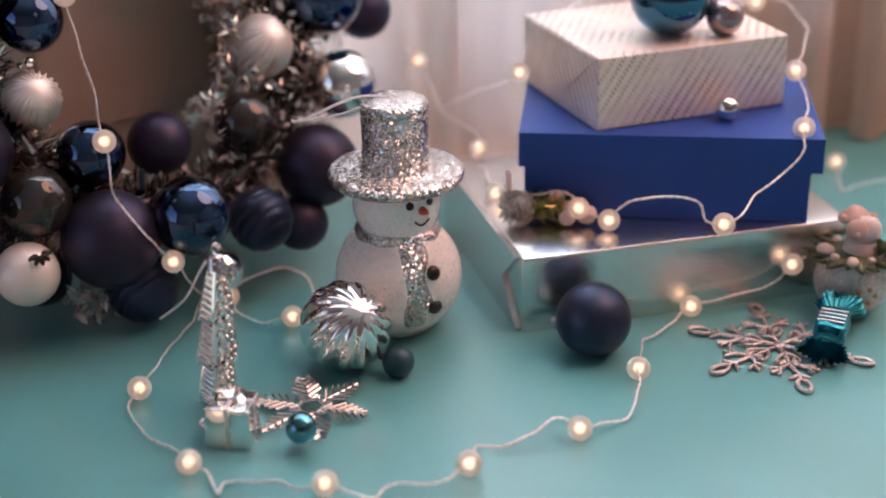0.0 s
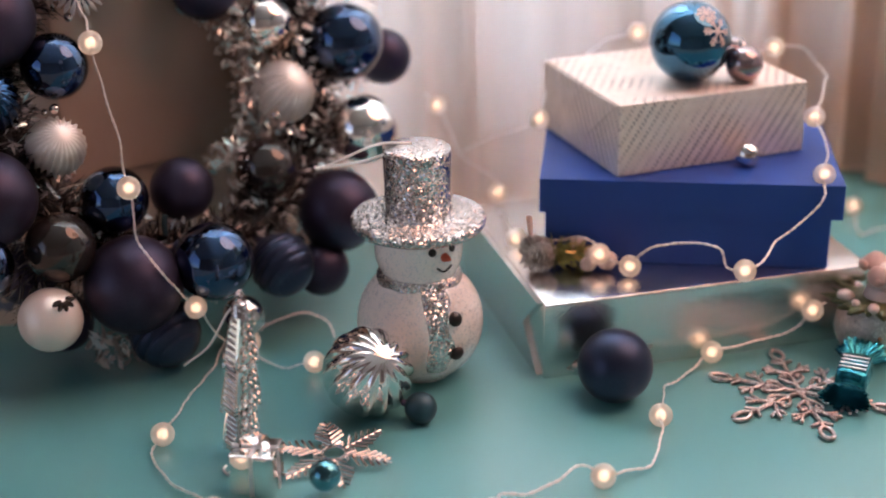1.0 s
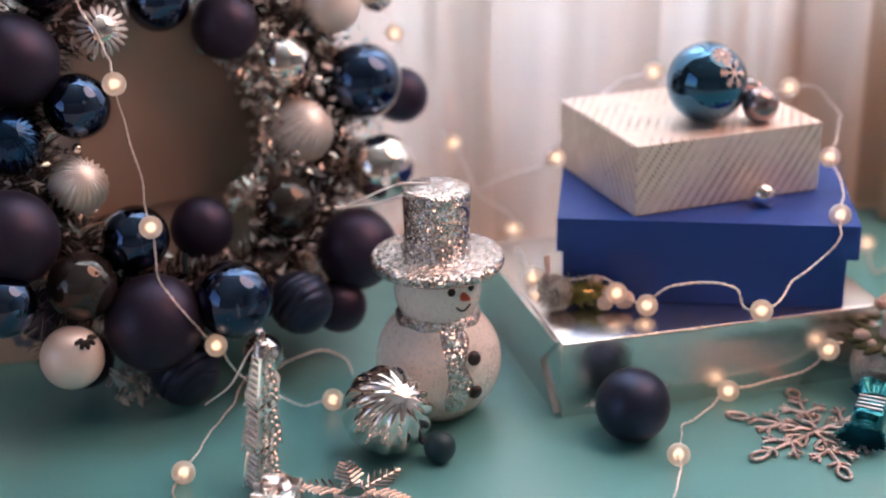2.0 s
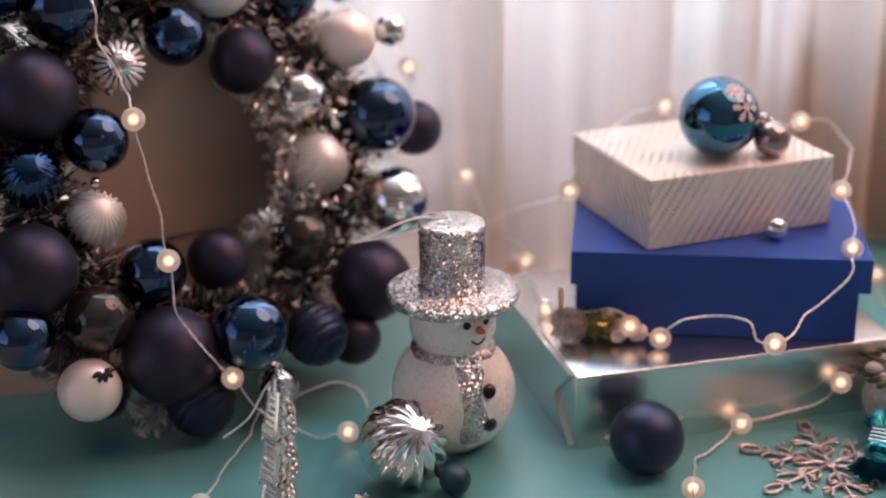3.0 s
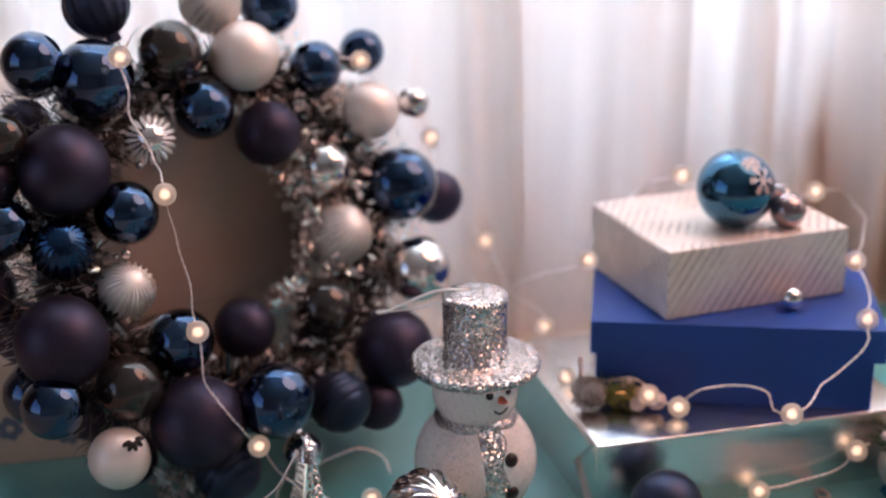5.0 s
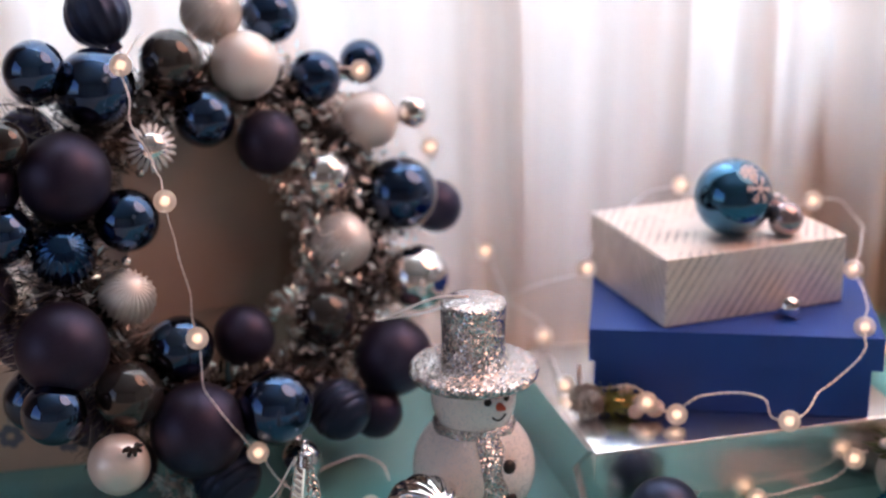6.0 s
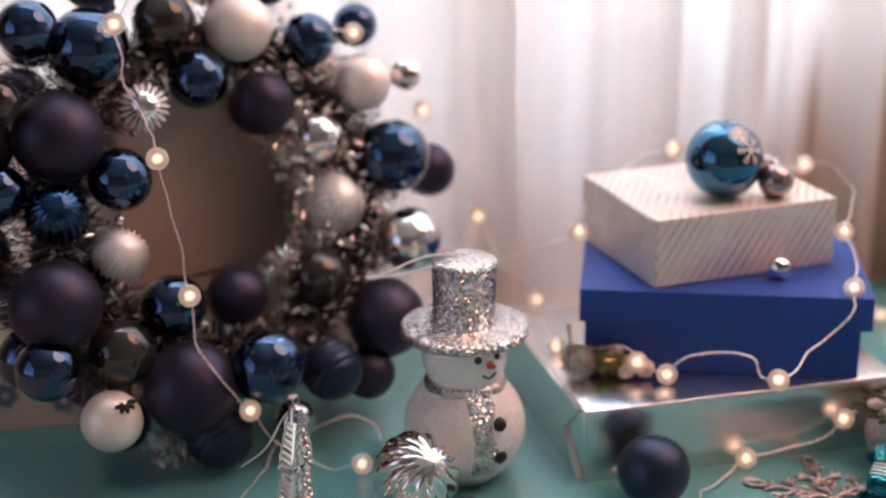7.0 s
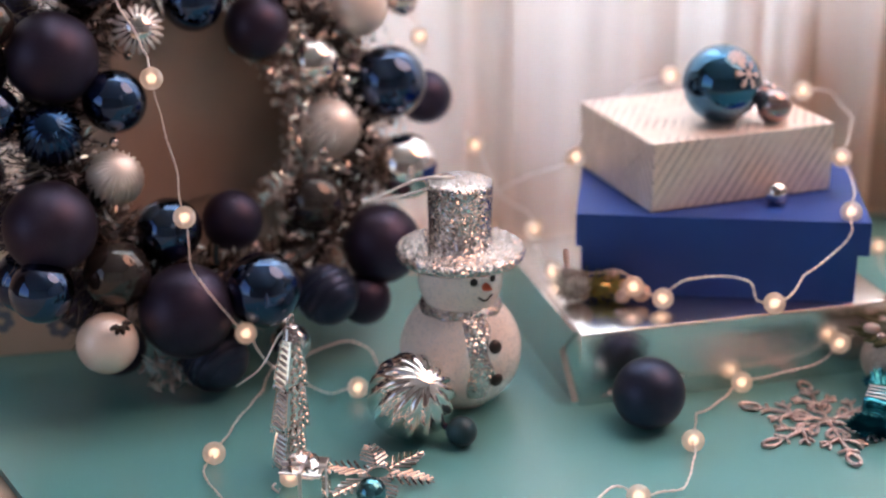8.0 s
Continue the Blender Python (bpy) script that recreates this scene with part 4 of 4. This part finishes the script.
def small_gift():
    s = 0.0182
    ob = thing("small_gift_ornament", pose(-0.1205, -0.0890, 0.0, 0, 0, -9), "tiny mirrored silver gift box with ribbon and bow", "ornament")
    bm = bmesh.new()
    box(bm, s, s * 0.9, s, (0, 0, s / 2), 0.0008)
    part("box", bm, MIRROR, ob, smooth=False)
    for sx, sy in ((0.0016, s * 0.9 + 0.0008), (s + 0.0008, 0.0016)):
        bm = bmesh.new()
        box(bm, sx, sy, s + 0.0006, (0, 0, s / 2 + 0.0004), 0.0002)
        part("ribbon", bm, STRIPE, ob, smooth=False)
    for k, a in enumerate((30, 150, 210, 330, 90)):
        bm = bmesh.new()
        c, d = Vector((0, 0, s + 0.0006)), Vector((math.cos(radians(a)), math.sin(radians(a)), 0))
        side_ = Vector((-d.y, d.x, 0)) * 0.0016
        rows = []
        for i in range(9):
            f = i / 8
            p = c + d * 0.0062 * math.sin(math.pi * f * 0.5) + Vector((0, 0, 0.0034 * math.sin(math.pi * f)))
            rows.append((bm.verts.new(p - side_ * (0.3 + f)), bm.verts.new(p + side_ * (0.3 + f))))
        for lo, hi in zip(rows, rows[1:]):
            bm.faces.new((lo[0], lo[1], hi[1], hi[0]))
        bmesh.ops.solidify(bm, geom=bm.faces[:], thickness=0.0003)
        part("bow_loop", bm, MIRROR, ob)
    bm = bmesh.new()
    tube(bm, smooth_path([(-0.010, 0.004, 0.001), (-0.014, 0.006, 0.0008), (-0.017, 0.009, 0.001), (-0.0165, 0.012, 0.0012)], 5), 0.0006, 5)
    part("hook", bm, WIRE, ob, "thin wire hook")


def silver_star():
    ob = thing("silver_star_ornament", pose(-0.0912, -0.0690, 0.0028, 3, 0, -17), "flat mirrored silver snowflake star with feathered arms", "ornament")
    ridge = Matrix.Rotation(radians(45), 4, "X")
    for k in range(6):
        bm = bmesh.new()
        box(bm, 0.0205, 0.0008, 0.0008, (0.0150, 0, 0.0), 0.0002, ridge)
        arm = part("arm", bm, SATIN_SILVER, ob, smooth=False)
        arm.matrix_basis = Matrix.Rotation(radians(60 * k), 4, "Z")
        for i, l in enumerate((0.0052, 0.0080, 0.0076, 0.0062, 0.0048, 0.0034)):
            x = 0.0046 + 0.0034 * i
            for s in (-1, 1):
                bm = bmesh.new()
                turn = Matrix.Rotation(s * radians(48), 4, "Z")
                box(bm, l, 0.0012, 0.0012, Vector((x, 0, 0.0002)) + (turn @ Vector((l * 0.5, 0, 0))), 0.0002, turn @ ridge)
                part("barb", bm, SATIN_SILVER, arm, smooth=False)
    bm = bmesh.new()
    tube(bm, [Vector((0.0050 * math.cos(t), 0.0050 * math.sin(t), 0.0003)) for t in [2 * math.pi * i / 12 for i in range(12)]], 0.0009, 6, closed=True)
    part("hub", bm, SATIN_SILVER, ob, smooth=False)


def glitter_snowflake():
    ob = thing("glitter_snowflake", pose(0.1115, -0.0180, 0.0014, 0, 0, 13), "flat lacy snowflake covered in rose-silver glitter", "ornament")
    r = 0.00105

    def finger(arm, name, points, thick):
        bm = bmesh.new()
        tube(bm, smooth_path([Vector((x, y, 0)) for x, y in points], 4), thick, 6, taper=lambda f: 1.1 - 0.25 * f)
        part(name, bm, ROSE_GLITTER, arm)

    for k in range(6):
        bm = bmesh.new()
        tube(bm, [Vector((0.0015 + 0.0305 * i / 6, 0.0003 * math.sin(2.1 * i + k), 0)) for i in range(7)], r, 6)
        arm = part("arm", bm, ROSE_GLITTER, ob)
        arm.matrix_basis = Matrix.Rotation(radians(60 * k + 22), 4, "Z")
        bm = bmesh.new()
        tube(bm, [Vector((0.0362 + 0.0048 * math.cos(t), 0.0027 * math.sin(t), 0)) for t in [2 * math.pi * i / 18 for i in range(18)]], r * 0.95, 6, closed=True)
        part("end_loop", bm, ROSE_GLITTER, arm)
        for s in (-1, 1):
            # inner branch rolled into a curl
            finger(arm, "curl", [(0.0070, 0), (0.0105, s * 0.0035), (0.0138, s * 0.0052), (0.0160, s * 0.0040), (0.0150, s * 0.0022), (0.0132, s * 0.0028)], r * 0.85)
            # outer branch with three stubby fingers
            finger(arm, "branch", [(0.0165, 0), (0.0195, s * 0.0040), (0.0225, s * 0.0078), (0.0236, s * 0.0108)], r * 0.95)
            finger(arm, "twig", [(0.0212, s * 0.0062), (0.0240, s * 0.0066), (0.0262, s * 0.0076)], r * 0.85)
            finger(arm, "twig", [(0.0205, s * 0.0056), (0.0198, s * 0.0082), (0.0200, s * 0.0102)], r * 0.85)
            # short stubs below the loop
            finger(arm, "twig", [(0.0270, 0), (0.0288, s * 0.0026), (0.0300, s * 0.0048)], r * 0.85)
    bm = bmesh.new()
    lathe(bm, [(0.0026, -0.0009), (0.0030, 0.0), (0.0024, 0.0010), (0.0004, 0.0012)], 12)
    part("hub", bm, ROSE_GLITTER, ob)


def candy():
    ob = thing("candy_ornament", pose(0.1345, -0.0165, 0.0092, 0, -6, 66), "turquoise foil candy ornament with silver stripes on the snowflake", "ornament")
    bm = bmesh.new()
    box(bm, 0.0175, 0.0135, 0.0125, bevel=0.0022)
    bmesh.ops.subdivide_edges(bm, edges=bm.edges[:], cuts=2, use_grid_fill=True)
    for v in bm.verts:
        v.co += 0.0008 * Vector(noise.noise_vector(v.co * 220))
    part("body", bm, CANDY, ob, smooth=False)
    for x in (-0.0050, -0.0020, 0.0010, 0.0040):
        bm = bmesh.new()
        box(bm, 0.0009, 0.0118, 0.0008, (x, 0, 0.0065), 0.0002)
        part("stripe", bm, STRIPE, ob, "silver stripe", smooth=False)
    for s in (-1, 1):
        bm = bmesh.new()
        prof = [(0.0052, 0.0078), (0.0024, 0.0105), (0.0042, 0.0130), (0.0078, 0.0172), (0.0092, 0.0200), (0.0088, 0.0202), (0.0050, 0.0145), (0.0010, 0.0112)]
        lathe(bm, prof, 88, Matrix.Rotation(radians(90 * s), 4, "Y") @ Matrix.Diagonal((0.70, 1.15, 1, 1)), lambda a, k: 1 + (0.11 * math.sin(22 * a + 2 * s) + 0.10 * math.sin(5 * a + s)) * min(1, 2 * k))
        part("twisted_end", bm, CANDY, ob, smooth=False)


def figurine():
    """A small pot-bellied glitter figurine with a flower collar, kept as one plain shape."""
    bm = bmesh.new()
    lathe(bm, [(0.008, 0.0)] + ball_profile(0.0172, 22, -0.88, 0.82, 0.0155, 0.92), 40, mat=0)
    lathe(bm, [(0.0070, 0.0270), (0.0082, 0.0285), (0.0072, 0.0345), (0.0060, 0.0360)] + ball_profile(0.0074, 12, -0.7, 0.9, 0.0405), 32, Matrix.Rotation(radians(5), 4, "Y"), mat=1)
    lathe(bm, [(0.0062, 0.0432), (0.0076, 0.0440), (0.0074, 0.0455), (0.0056, 0.0472), (0.0036, 0.0490), (0.0020, 0.0502), (0.0008, 0.0506)], 24, Matrix.Rotation(radians(-6), 4, "X"), lambda a, k: 1 + 0.04 * math.sin(7 * a), mat=5)
    lathe(bm, ball_profile(0.0016, 6), 10, Matrix.Translation((-0.002, -0.0078, 0.0408)), mat=5)
    lathe(bm, ball_profile(0.0048, 10, -0.95, 0.95, 0, 0.45), 20, Matrix.Translation((-0.0016, -0.0056, 0.0425)) @ Vector((-0.25, -0.85, 0.45)).to_track_quat("Z", "Y").to_matrix().to_4x4(), mat=5)
    rnd = random.Random(4)
    lathe(bm, [(0.0012, 0.0), (0.0052, 0.0075), (0.0056, 0.0080), (0.0012, 0.0012)], 54, Matrix.Translation((0.0100, -0.0070, 0.0275)) @ Matrix.Rotation(radians(28), 4, "Y"), lambda a, k: 1 + 0.45 * math.sin(9 * a) * math.sin(math.pi * k), mat=4)
    for i in range(10):
        a = 2 * math.pi * i / 10
        c = Vector((0.0135 * math.cos(a), 0.0135 * math.sin(a), 0.0290 + rnd.uniform(-0.0015, 0.0020)))
        lathe(bm, ball_profile(rnd.uniform(0.0016, 0.0032), 6, -0.95, 0.95, 0, 1.5), 10, Matrix.Translation(c) @ Matrix.Rotation(a, 4, "Z") @ Matrix.Rotation(rnd.uniform(0.6, 1.5), 4, "Y"), mat=2)
    for i in range(5):
        a = radians(-82 + 15 * math.cos(1.2566 * i))
        e = radians(-4 + 13 * math.sin(1.2566 * i))
        d = Vector((math.cos(e) * math.cos(a), math.cos(e) * math.sin(a), 0.92 * math.sin(e)))
        lathe(bm, ball_profile(0.0012, 5), 8, Matrix.Translation(Vector((0, 0, 0.0155)) + d * 0.0170), mat=3)
    for s in (-1, 1):
        lathe(bm, ball_profile(0.0022, 6, -0.95, 0.95, 0, 1.3), 10, Matrix.Translation((0.0066 * s, 0.001, 0.0455)) @ Matrix.Rotation(radians(38 * s), 4, "Y"), mat=5)
    lathe(bm, [(0.0085, 0.0262), (0.0165, 0.0272), (0.0185, 0.0292), (0.0120, 0.0300), (0.0070, 0.0305)], 72, wave=lambda a, k: 1 + (0.24 * math.sin(18 * a) + 0.12 * math.sin(7 * a)) * math.sin(math.pi * k), mat=4)
    solid("figurine", bm, [PALE_GLITTER, PETAL, PETAL, PRINT_RUST, DARK_NEEDLE, CLAY], pose(0.1515, 0.0195, 0.0), "round pinkish glitter figurine with a flower collar", "figurine", smooth=True)


silver_tree()
small_gift()
silver_star()
glitter_snowflake()
candy()
figurine()


def pine_sprig():
    rnd = random.Random(21)
    ob = thing("pine_sprig", pose(-0.0003, 0.0375, 0.0374, 0, 0, 14), "small pine cone with green needles and pale buds", "decoration")
    bm = bmesh.new()
    axis = Matrix.Translation((0.0, 0, 0.0082)) @ Matrix.Rotation(radians(100), 4, "Y") @ Matrix.Rotation(radians(180), 4, "X")
    lathe(bm, ball_profile(0.0058, 10, -0.95, 0.95, 0, 1.1), 16, axis)
    cone = part("cone", bm, CONE, ob, "greyish brown pine cone")
    bm = bmesh.new()
    for i in range(84):
        f = (i + 0.5) / 84
        a = i * 2.39996
        z = -0.0068 + 0.0136 * f
        r = 0.0066 * math.sqrt(max(0.05, 1 - (z / 0.0080) ** 2))
        d = Vector((math.cos(a), math.sin(a), 0.45)).normalized()
        s = Vector((-math.sin(a), math.cos(a), 0))
        p = Vector((r * 0.7 * math.cos(a), r * 0.7 * math.sin(a), z))
        w = 0.0019
        v = [bm.verts.new(axis @ q) for q in (p - s * w * 0.6, p + s * w * 0.6, p + d * 0.0036 + s * w, p + d * 0.0050 + Vector((0, 0, 0.0005)), p + d * 0.0036 - s * w)]
        bm.faces.new(v)
    bmesh.ops.solidify(bm, geom=bm.faces[:], thickness=0.0004)
    tagged(part("scale", bm, CONE, cone, smooth=False), kind="stuff")
    bm = bmesh.new()
    for i in range(280):
        p = Vector((rnd.uniform(0.004, 0.020), rnd.uniform(-0.004, 0.004), rnd.uniform(0.003, 0.008)))
        d = Vector((rnd.uniform(-0.2, 0.9), rnd.uniform(-1, 1), rnd.uniform(-0.35, 0.9))).normalized()
        q = p + d * rnd.uniform(0.005, 0.010)
        q.z = max(q.z, 0.0004)
        tube(bm, [p, q], 0.00022, 3)
    tagged(part("needles", bm, NEEDLE, ob, "yellowish green pine needles"), kind="stuff")
    bm = bmesh.new()
    for i in range(40):
        p = Vector((rnd.uniform(0.007, 0.022), rnd.uniform(-0.007, 0.002), rnd.uniform(0.004, 0.012)))
        d = Vector((rnd.uniform(-0.3, 0.8), rnd.uniform(-1, 0.3), rnd.uniform(-0.6, 0.6))).normalized()
        w = d.orthogonal().normalized() * 0.00022
        v = [bm.verts.new(c) for c in (p - w, p + w, p + d * 0.005 + w, p + d * 0.005 - w)]
        bm.faces.new(v)
    tagged(part("gold_foil", bm, GOLD, ob, "gold foil threads", smooth=False), kind="stuff")
    # upright strip standing in for the pale paper edge at the box corner
    bm = bmesh.new()
    tube(bm, [Vector((-0.0030, 0.007, 0.004)), Vector((-0.0032, 0.007, 0.014)), Vector((-0.0040, 0.007, 0.0245))], 0.0015, 7)
    part("stem", bm, PETAL, ob, "pale paper edge standing up behind the cone")
    for x, y, z, r in ((0.0245, -0.006, 0.0075, 0.0048), (0.0290, -0.010, 0.0055, 0.0040), (0.0200, -0.009, 0.0046, 0.0034), (0.0180, 0.002, 0.0105, 0.0032)):
        bm = bmesh.new()
        lathe(bm, ball_profile(r, 12, -0.97, 0.97, 0, 1.2), 20, Matrix.Translation((x, y, z)) @ Matrix.Rotation(radians(60), 4, "Y"), lambda a, k: 1 + 0.10 * math.sin(5 * a + 6 * k))
        part("bud", bm, PETAL, ob, "pale pinkish bud")


pine_sprig()


def cream_box():
    """Printed card box behind the wreath, with flowers on its face."""
    ob = thing("printed_box", pose(-0.3300, 0.0470, 0.0, 0, 0, 12), "cream card box printed with grey-blue and rust flowers", "box")
    bm = bmesh.new()
    box(bm, 0.085, 0.05, 0.058, (0.0425, 0.025, 0.029), 0.001)
    part("body", bm, CREAM, ob, smooth=False)
    rnd = random.Random(5)
    for k in range(10):
        bm = bmesh.new()
        cx, cz = rnd.uniform(0.012, 0.078), rnd.uniform(0.010, 0.049)
        for i in range(6):
            a = 2 * math.pi * i / 6 + k
            ring = [bm.verts.new((cx + 0.0042 * math.cos(a) + 0.0026 * math.cos(t), -0.0004, cz + 0.0042 * math.sin(a) + 0.0026 * math.sin(t))) for t in [2 * math.pi * j / 10 for j in range(10)]]
            bm.faces.new(ring)
        part("flower_print", bm, PRINT_RUST if k % 4 == 0 else PRINT_BLUE, ob, smooth=False)
    bm = bmesh.new()
    box(bm, 0.012, 0.051, 0.0585, (-0.004, 0.0255, 0.02925), 0.001)
    part("edge_band", bm, BROWN_EDGE, ob, "brown edge band", smooth=False)


cream_box()


def kraft_box():
    """Brown cardboard box that the wreath leans on."""
    ob = thing("cardboard_box", pose(-0.168, 0.111, 0.0, 0, 0, 34.4), "plain brown cardboard box standing behind the wreath", "box")
    bm = bmesh.new()
    box(bm, 0.136, 0.075, 0.165, (0.0, 0.0385, 0.0825), 0.001)
    part("body", bm, KRAFT, ob, smooth=False)
    bm = bmesh.new()
    box(bm, 0.140, 0.079, 0.095, (0.0, 0.0385, 0.1185), 0.001)
    part("sleeve", bm, KRAFT_DARK, ob, "darker brown card sleeve", smooth=False)


kraft_box()


# ---- string lights ----
BEAD_MESH = unit_ball("bead", BEAD, segs=24, n=14)


bm = bmesh.new()
lathe(bm, ball_profile(0.36, 8, -0.99, 0.99), 14)
DIODE_MESH = mesh_of("diode", bm, glowing("warm_diode", (1.0, 0.64, 0.36), 1.7))


def string_light(label, *lines):
    """Each line is a run of wire: points, and the indices of those that carry a bead."""
    ob = thing("string_light", Matrix.Identity(4), label, "string light", "fairy lights")
    for points, beads in lines:
        bm = bmesh.new()
        line = smooth_path(points, 10)
        for q in line:
            kink = Vector(noise.noise_vector(q * 85))
            q += 0.0016 * Vector((kink.x, kink.y, abs(kink.z)))
        twisted(bm, line)
        part("wire", bm, WIRE, ob, "thin twisted silver wire")
        for i in beads:
            b = new("bead", BEAD_MESH)
            b.parent = ob
            b.matrix_basis = Matrix.Translation(points[i]) @ Matrix.Rotation(i * 1.3, 4, "X") @ Matrix.Diagonal((0.0051, 0.0051, 0.0051, 1))
            d = new("diode", DIODE_MESH)
            d.parent = b
            d["label"] = "warm glowing diode"
    return ob


WREATH_RUN = [(-0.2042, 0.0487, 0.2234), (-0.2133, 0.0367, 0.2113), (-0.2094, 0.0323, 0.1965), (-0.2086, 0.0279, 0.1861), (-0.1995, 0.0252, 0.1674), (-0.1910, 0.0030, 0.1580), (-0.1840, -0.0010, 0.1255), (-0.1798, -0.0028, 0.0957), (-0.1772, -0.0050, 0.0730), (-0.1686, -0.0040, 0.0560), (-0.1560, 0.0009, 0.0373)]
DOWN_RUN = [(-0.1560, 0.0009, 0.0373), (-0.1485, 0.0120, 0.0175), (-0.1409, 0.0112, 0.0120), (-0.1368, 0.0272, 0.0070), (-0.1281, 0.0349, 0.0120), (-0.1133, 0.0470, 0.0120), (-0.1026, 0.0457, 0.0080), (-0.0980, 0.0394, 0.0020)]
SHORT_RUN = [(-0.1368, 0.0272, 0.0070), (-0.1305, 0.0162, 0.0030), (-0.1181, 0.0092, 0.0020), (-0.1053, 0.0078, 0.0060), (-0.0983, 0.0050, 0.0030)]
FRONT_RUN = [(-0.1483, 0.0285, 0.0080), (-0.1508, 0.0131, 0.0040), (-0.1581, -0.0153, 0.0030), (-0.1617, -0.0402, 0.0040), (-0.1636, -0.0569, 0.0060), (-0.1663, -0.0663, 0.0020), (-0.1546, -0.0902, 0.0020), (-0.1420, -0.1014, 0.0030), (-0.1344, -0.1149, 0.0060), (-0.1275, -0.1183, 0.0030), (-0.1219, -0.1286, 0.0010), (-0.1183, -0.1233, 0.0020), (-0.1020, -0.1248, 0.0030), (-0.0910, -0.1297, 0.0030), (-0.0813, -0.1307, 0.0060), (-0.0719, -0.1312, 0.0020), (-0.0634, -0.1344, 0.0010), (-0.0551, -0.1270, 0.0020), (-0.0381, -0.1271, 0.0030), (-0.0273, -0.1183, 0.0060)]
RIGHT_RUN = [(-0.0273, -0.1183, 0.0060), (-0.0238, -0.1038, 0.0040), (-0.0131, -0.1008, 0.0020), (-0.0023, -0.0942, 0.0040), (0.0083, -0.0856, 0.0060), (0.0169, -0.0937, 0.0060), (0.0278, -0.0838, 0.0020), (0.0369, -0.0796, 0.0020), (0.0441, -0.0612, 0.0040), (0.0459, -0.0454, 0.0060), (0.0516, -0.0157, 0.0030), (0.0585, -0.0059, 0.0020), (0.0674, 0.0039, 0.0020), (0.0770, 0.0130, 0.0060), (0.0954, 0.0186, 0.0073), (0.1144, 0.0237, 0.0106), (0.1210, 0.0255, 0.0143), (0.1252, 0.0266, 0.0201), (0.1328, 0.0286, 0.0228)]
SIDE_RUN = [(-0.0369, 0.1700, 0.0483), (-0.0219, 0.1500, 0.0634), (-0.0079, 0.1250, 0.0769), (0.0019, 0.1000, 0.0910), (0.0100, 0.1350, 0.1000), (0.0314, 0.1600, 0.1067), (0.0410, 0.1500, 0.1169), (0.0536, 0.1400, 0.1232)]
BOX_RUN = [(-0.0312, 0.1400, 0.0286), (-0.0223, 0.1400, 0.0253), (-0.0160, 0.1050, 0.0400), (-0.0109, 0.0640, 0.0425), (0.0000, 0.0500, 0.0450), (0.0175, 0.0400, 0.0525), (0.0246, 0.0370, 0.0510), (0.0262, 0.0330, 0.0470), (0.0319, 0.0300, 0.0440), (0.0398, 0.0278, 0.0430), (0.0468, 0.0240, 0.0529), (0.0600, 0.0240, 0.0557), (0.0774, 0.0180, 0.0558), (0.0815, 0.0130, 0.0480), (0.0879, 0.0048, 0.0502), (0.0956, 0.0080, 0.0529), (0.1057, 0.0180, 0.0605), (0.1202, 0.0240, 0.0683), (0.1270, 0.0290, 0.0762)]
CLIMB_RUN = [(0.1270, 0.0290, 0.0762), (0.1286, 0.0400, 0.0822), (0.1344, 0.0600, 0.0879), (0.1333, 0.0700, 0.0929), (0.1332, 0.0850, 0.0951), (0.1394, 0.1000, 0.0988), (0.1463, 0.1200, 0.1028), (0.1497, 0.1500, 0.1020), (0.1364, 0.1400, 0.1139), (0.1202, 0.1250, 0.1186), (0.1070, 0.1150, 0.1183)]
REAR_RUN = [(-0.0550, 0.1830, 0.0795), (-0.0490, 0.1830, 0.0722), (-0.0420, 0.1800, 0.0600), (-0.0369, 0.1700, 0.0483), (-0.0200, 0.1650, 0.0380), (-0.0164, 0.1600, 0.0298), (-0.0223, 0.1400, 0.0253)]
TABLE_RUN = [(0.1874, 0.1953, 0.0055), (0.1823, 0.1600, 0.0030), (0.1933, 0.1662, 0.0020), (0.2130, 0.1757, 0.0020), (0.2600, 0.1800, 0.0020)]
RIM_RUN = [(-0.1300, 0.1150, 0.1930), (-0.1126, 0.1252, 0.1893), (-0.1095, 0.1480, 0.1770), (-0.0960, 0.1540, 0.1620), (-0.0784, 0.1466, 0.1430), (-0.0772, 0.1513, 0.1303)]

string_light("fairy light string with frosted beads draped over the wreath", (WREATH_RUN, (1, 5, 7, 10)), (DOWN_RUN, (3,)), (SHORT_RUN, (3,)))
string_light("fairy light string with warm frosted beads lying on the teal table", (FRONT_RUN, (4, 8, 14, 19)), (RIGHT_RUN, (5, 9, 13, 17)))
string_light("fairy light string with warm frosted beads draped over gift boxes", (BOX_RUN, (1, 3, 7, 9, 14)), (CLIMB_RUN, (1, 4, 9)), (SIDE_RUN, (3, 7)), (REAR_RUN, (1, 5)))
string_light("loose end of a fairy light string behind the boxes", (TABLE_RUN, (0,)))
string_light("fairy light string end with beads on the wreath rim", (RIM_RUN, (1, 4)))
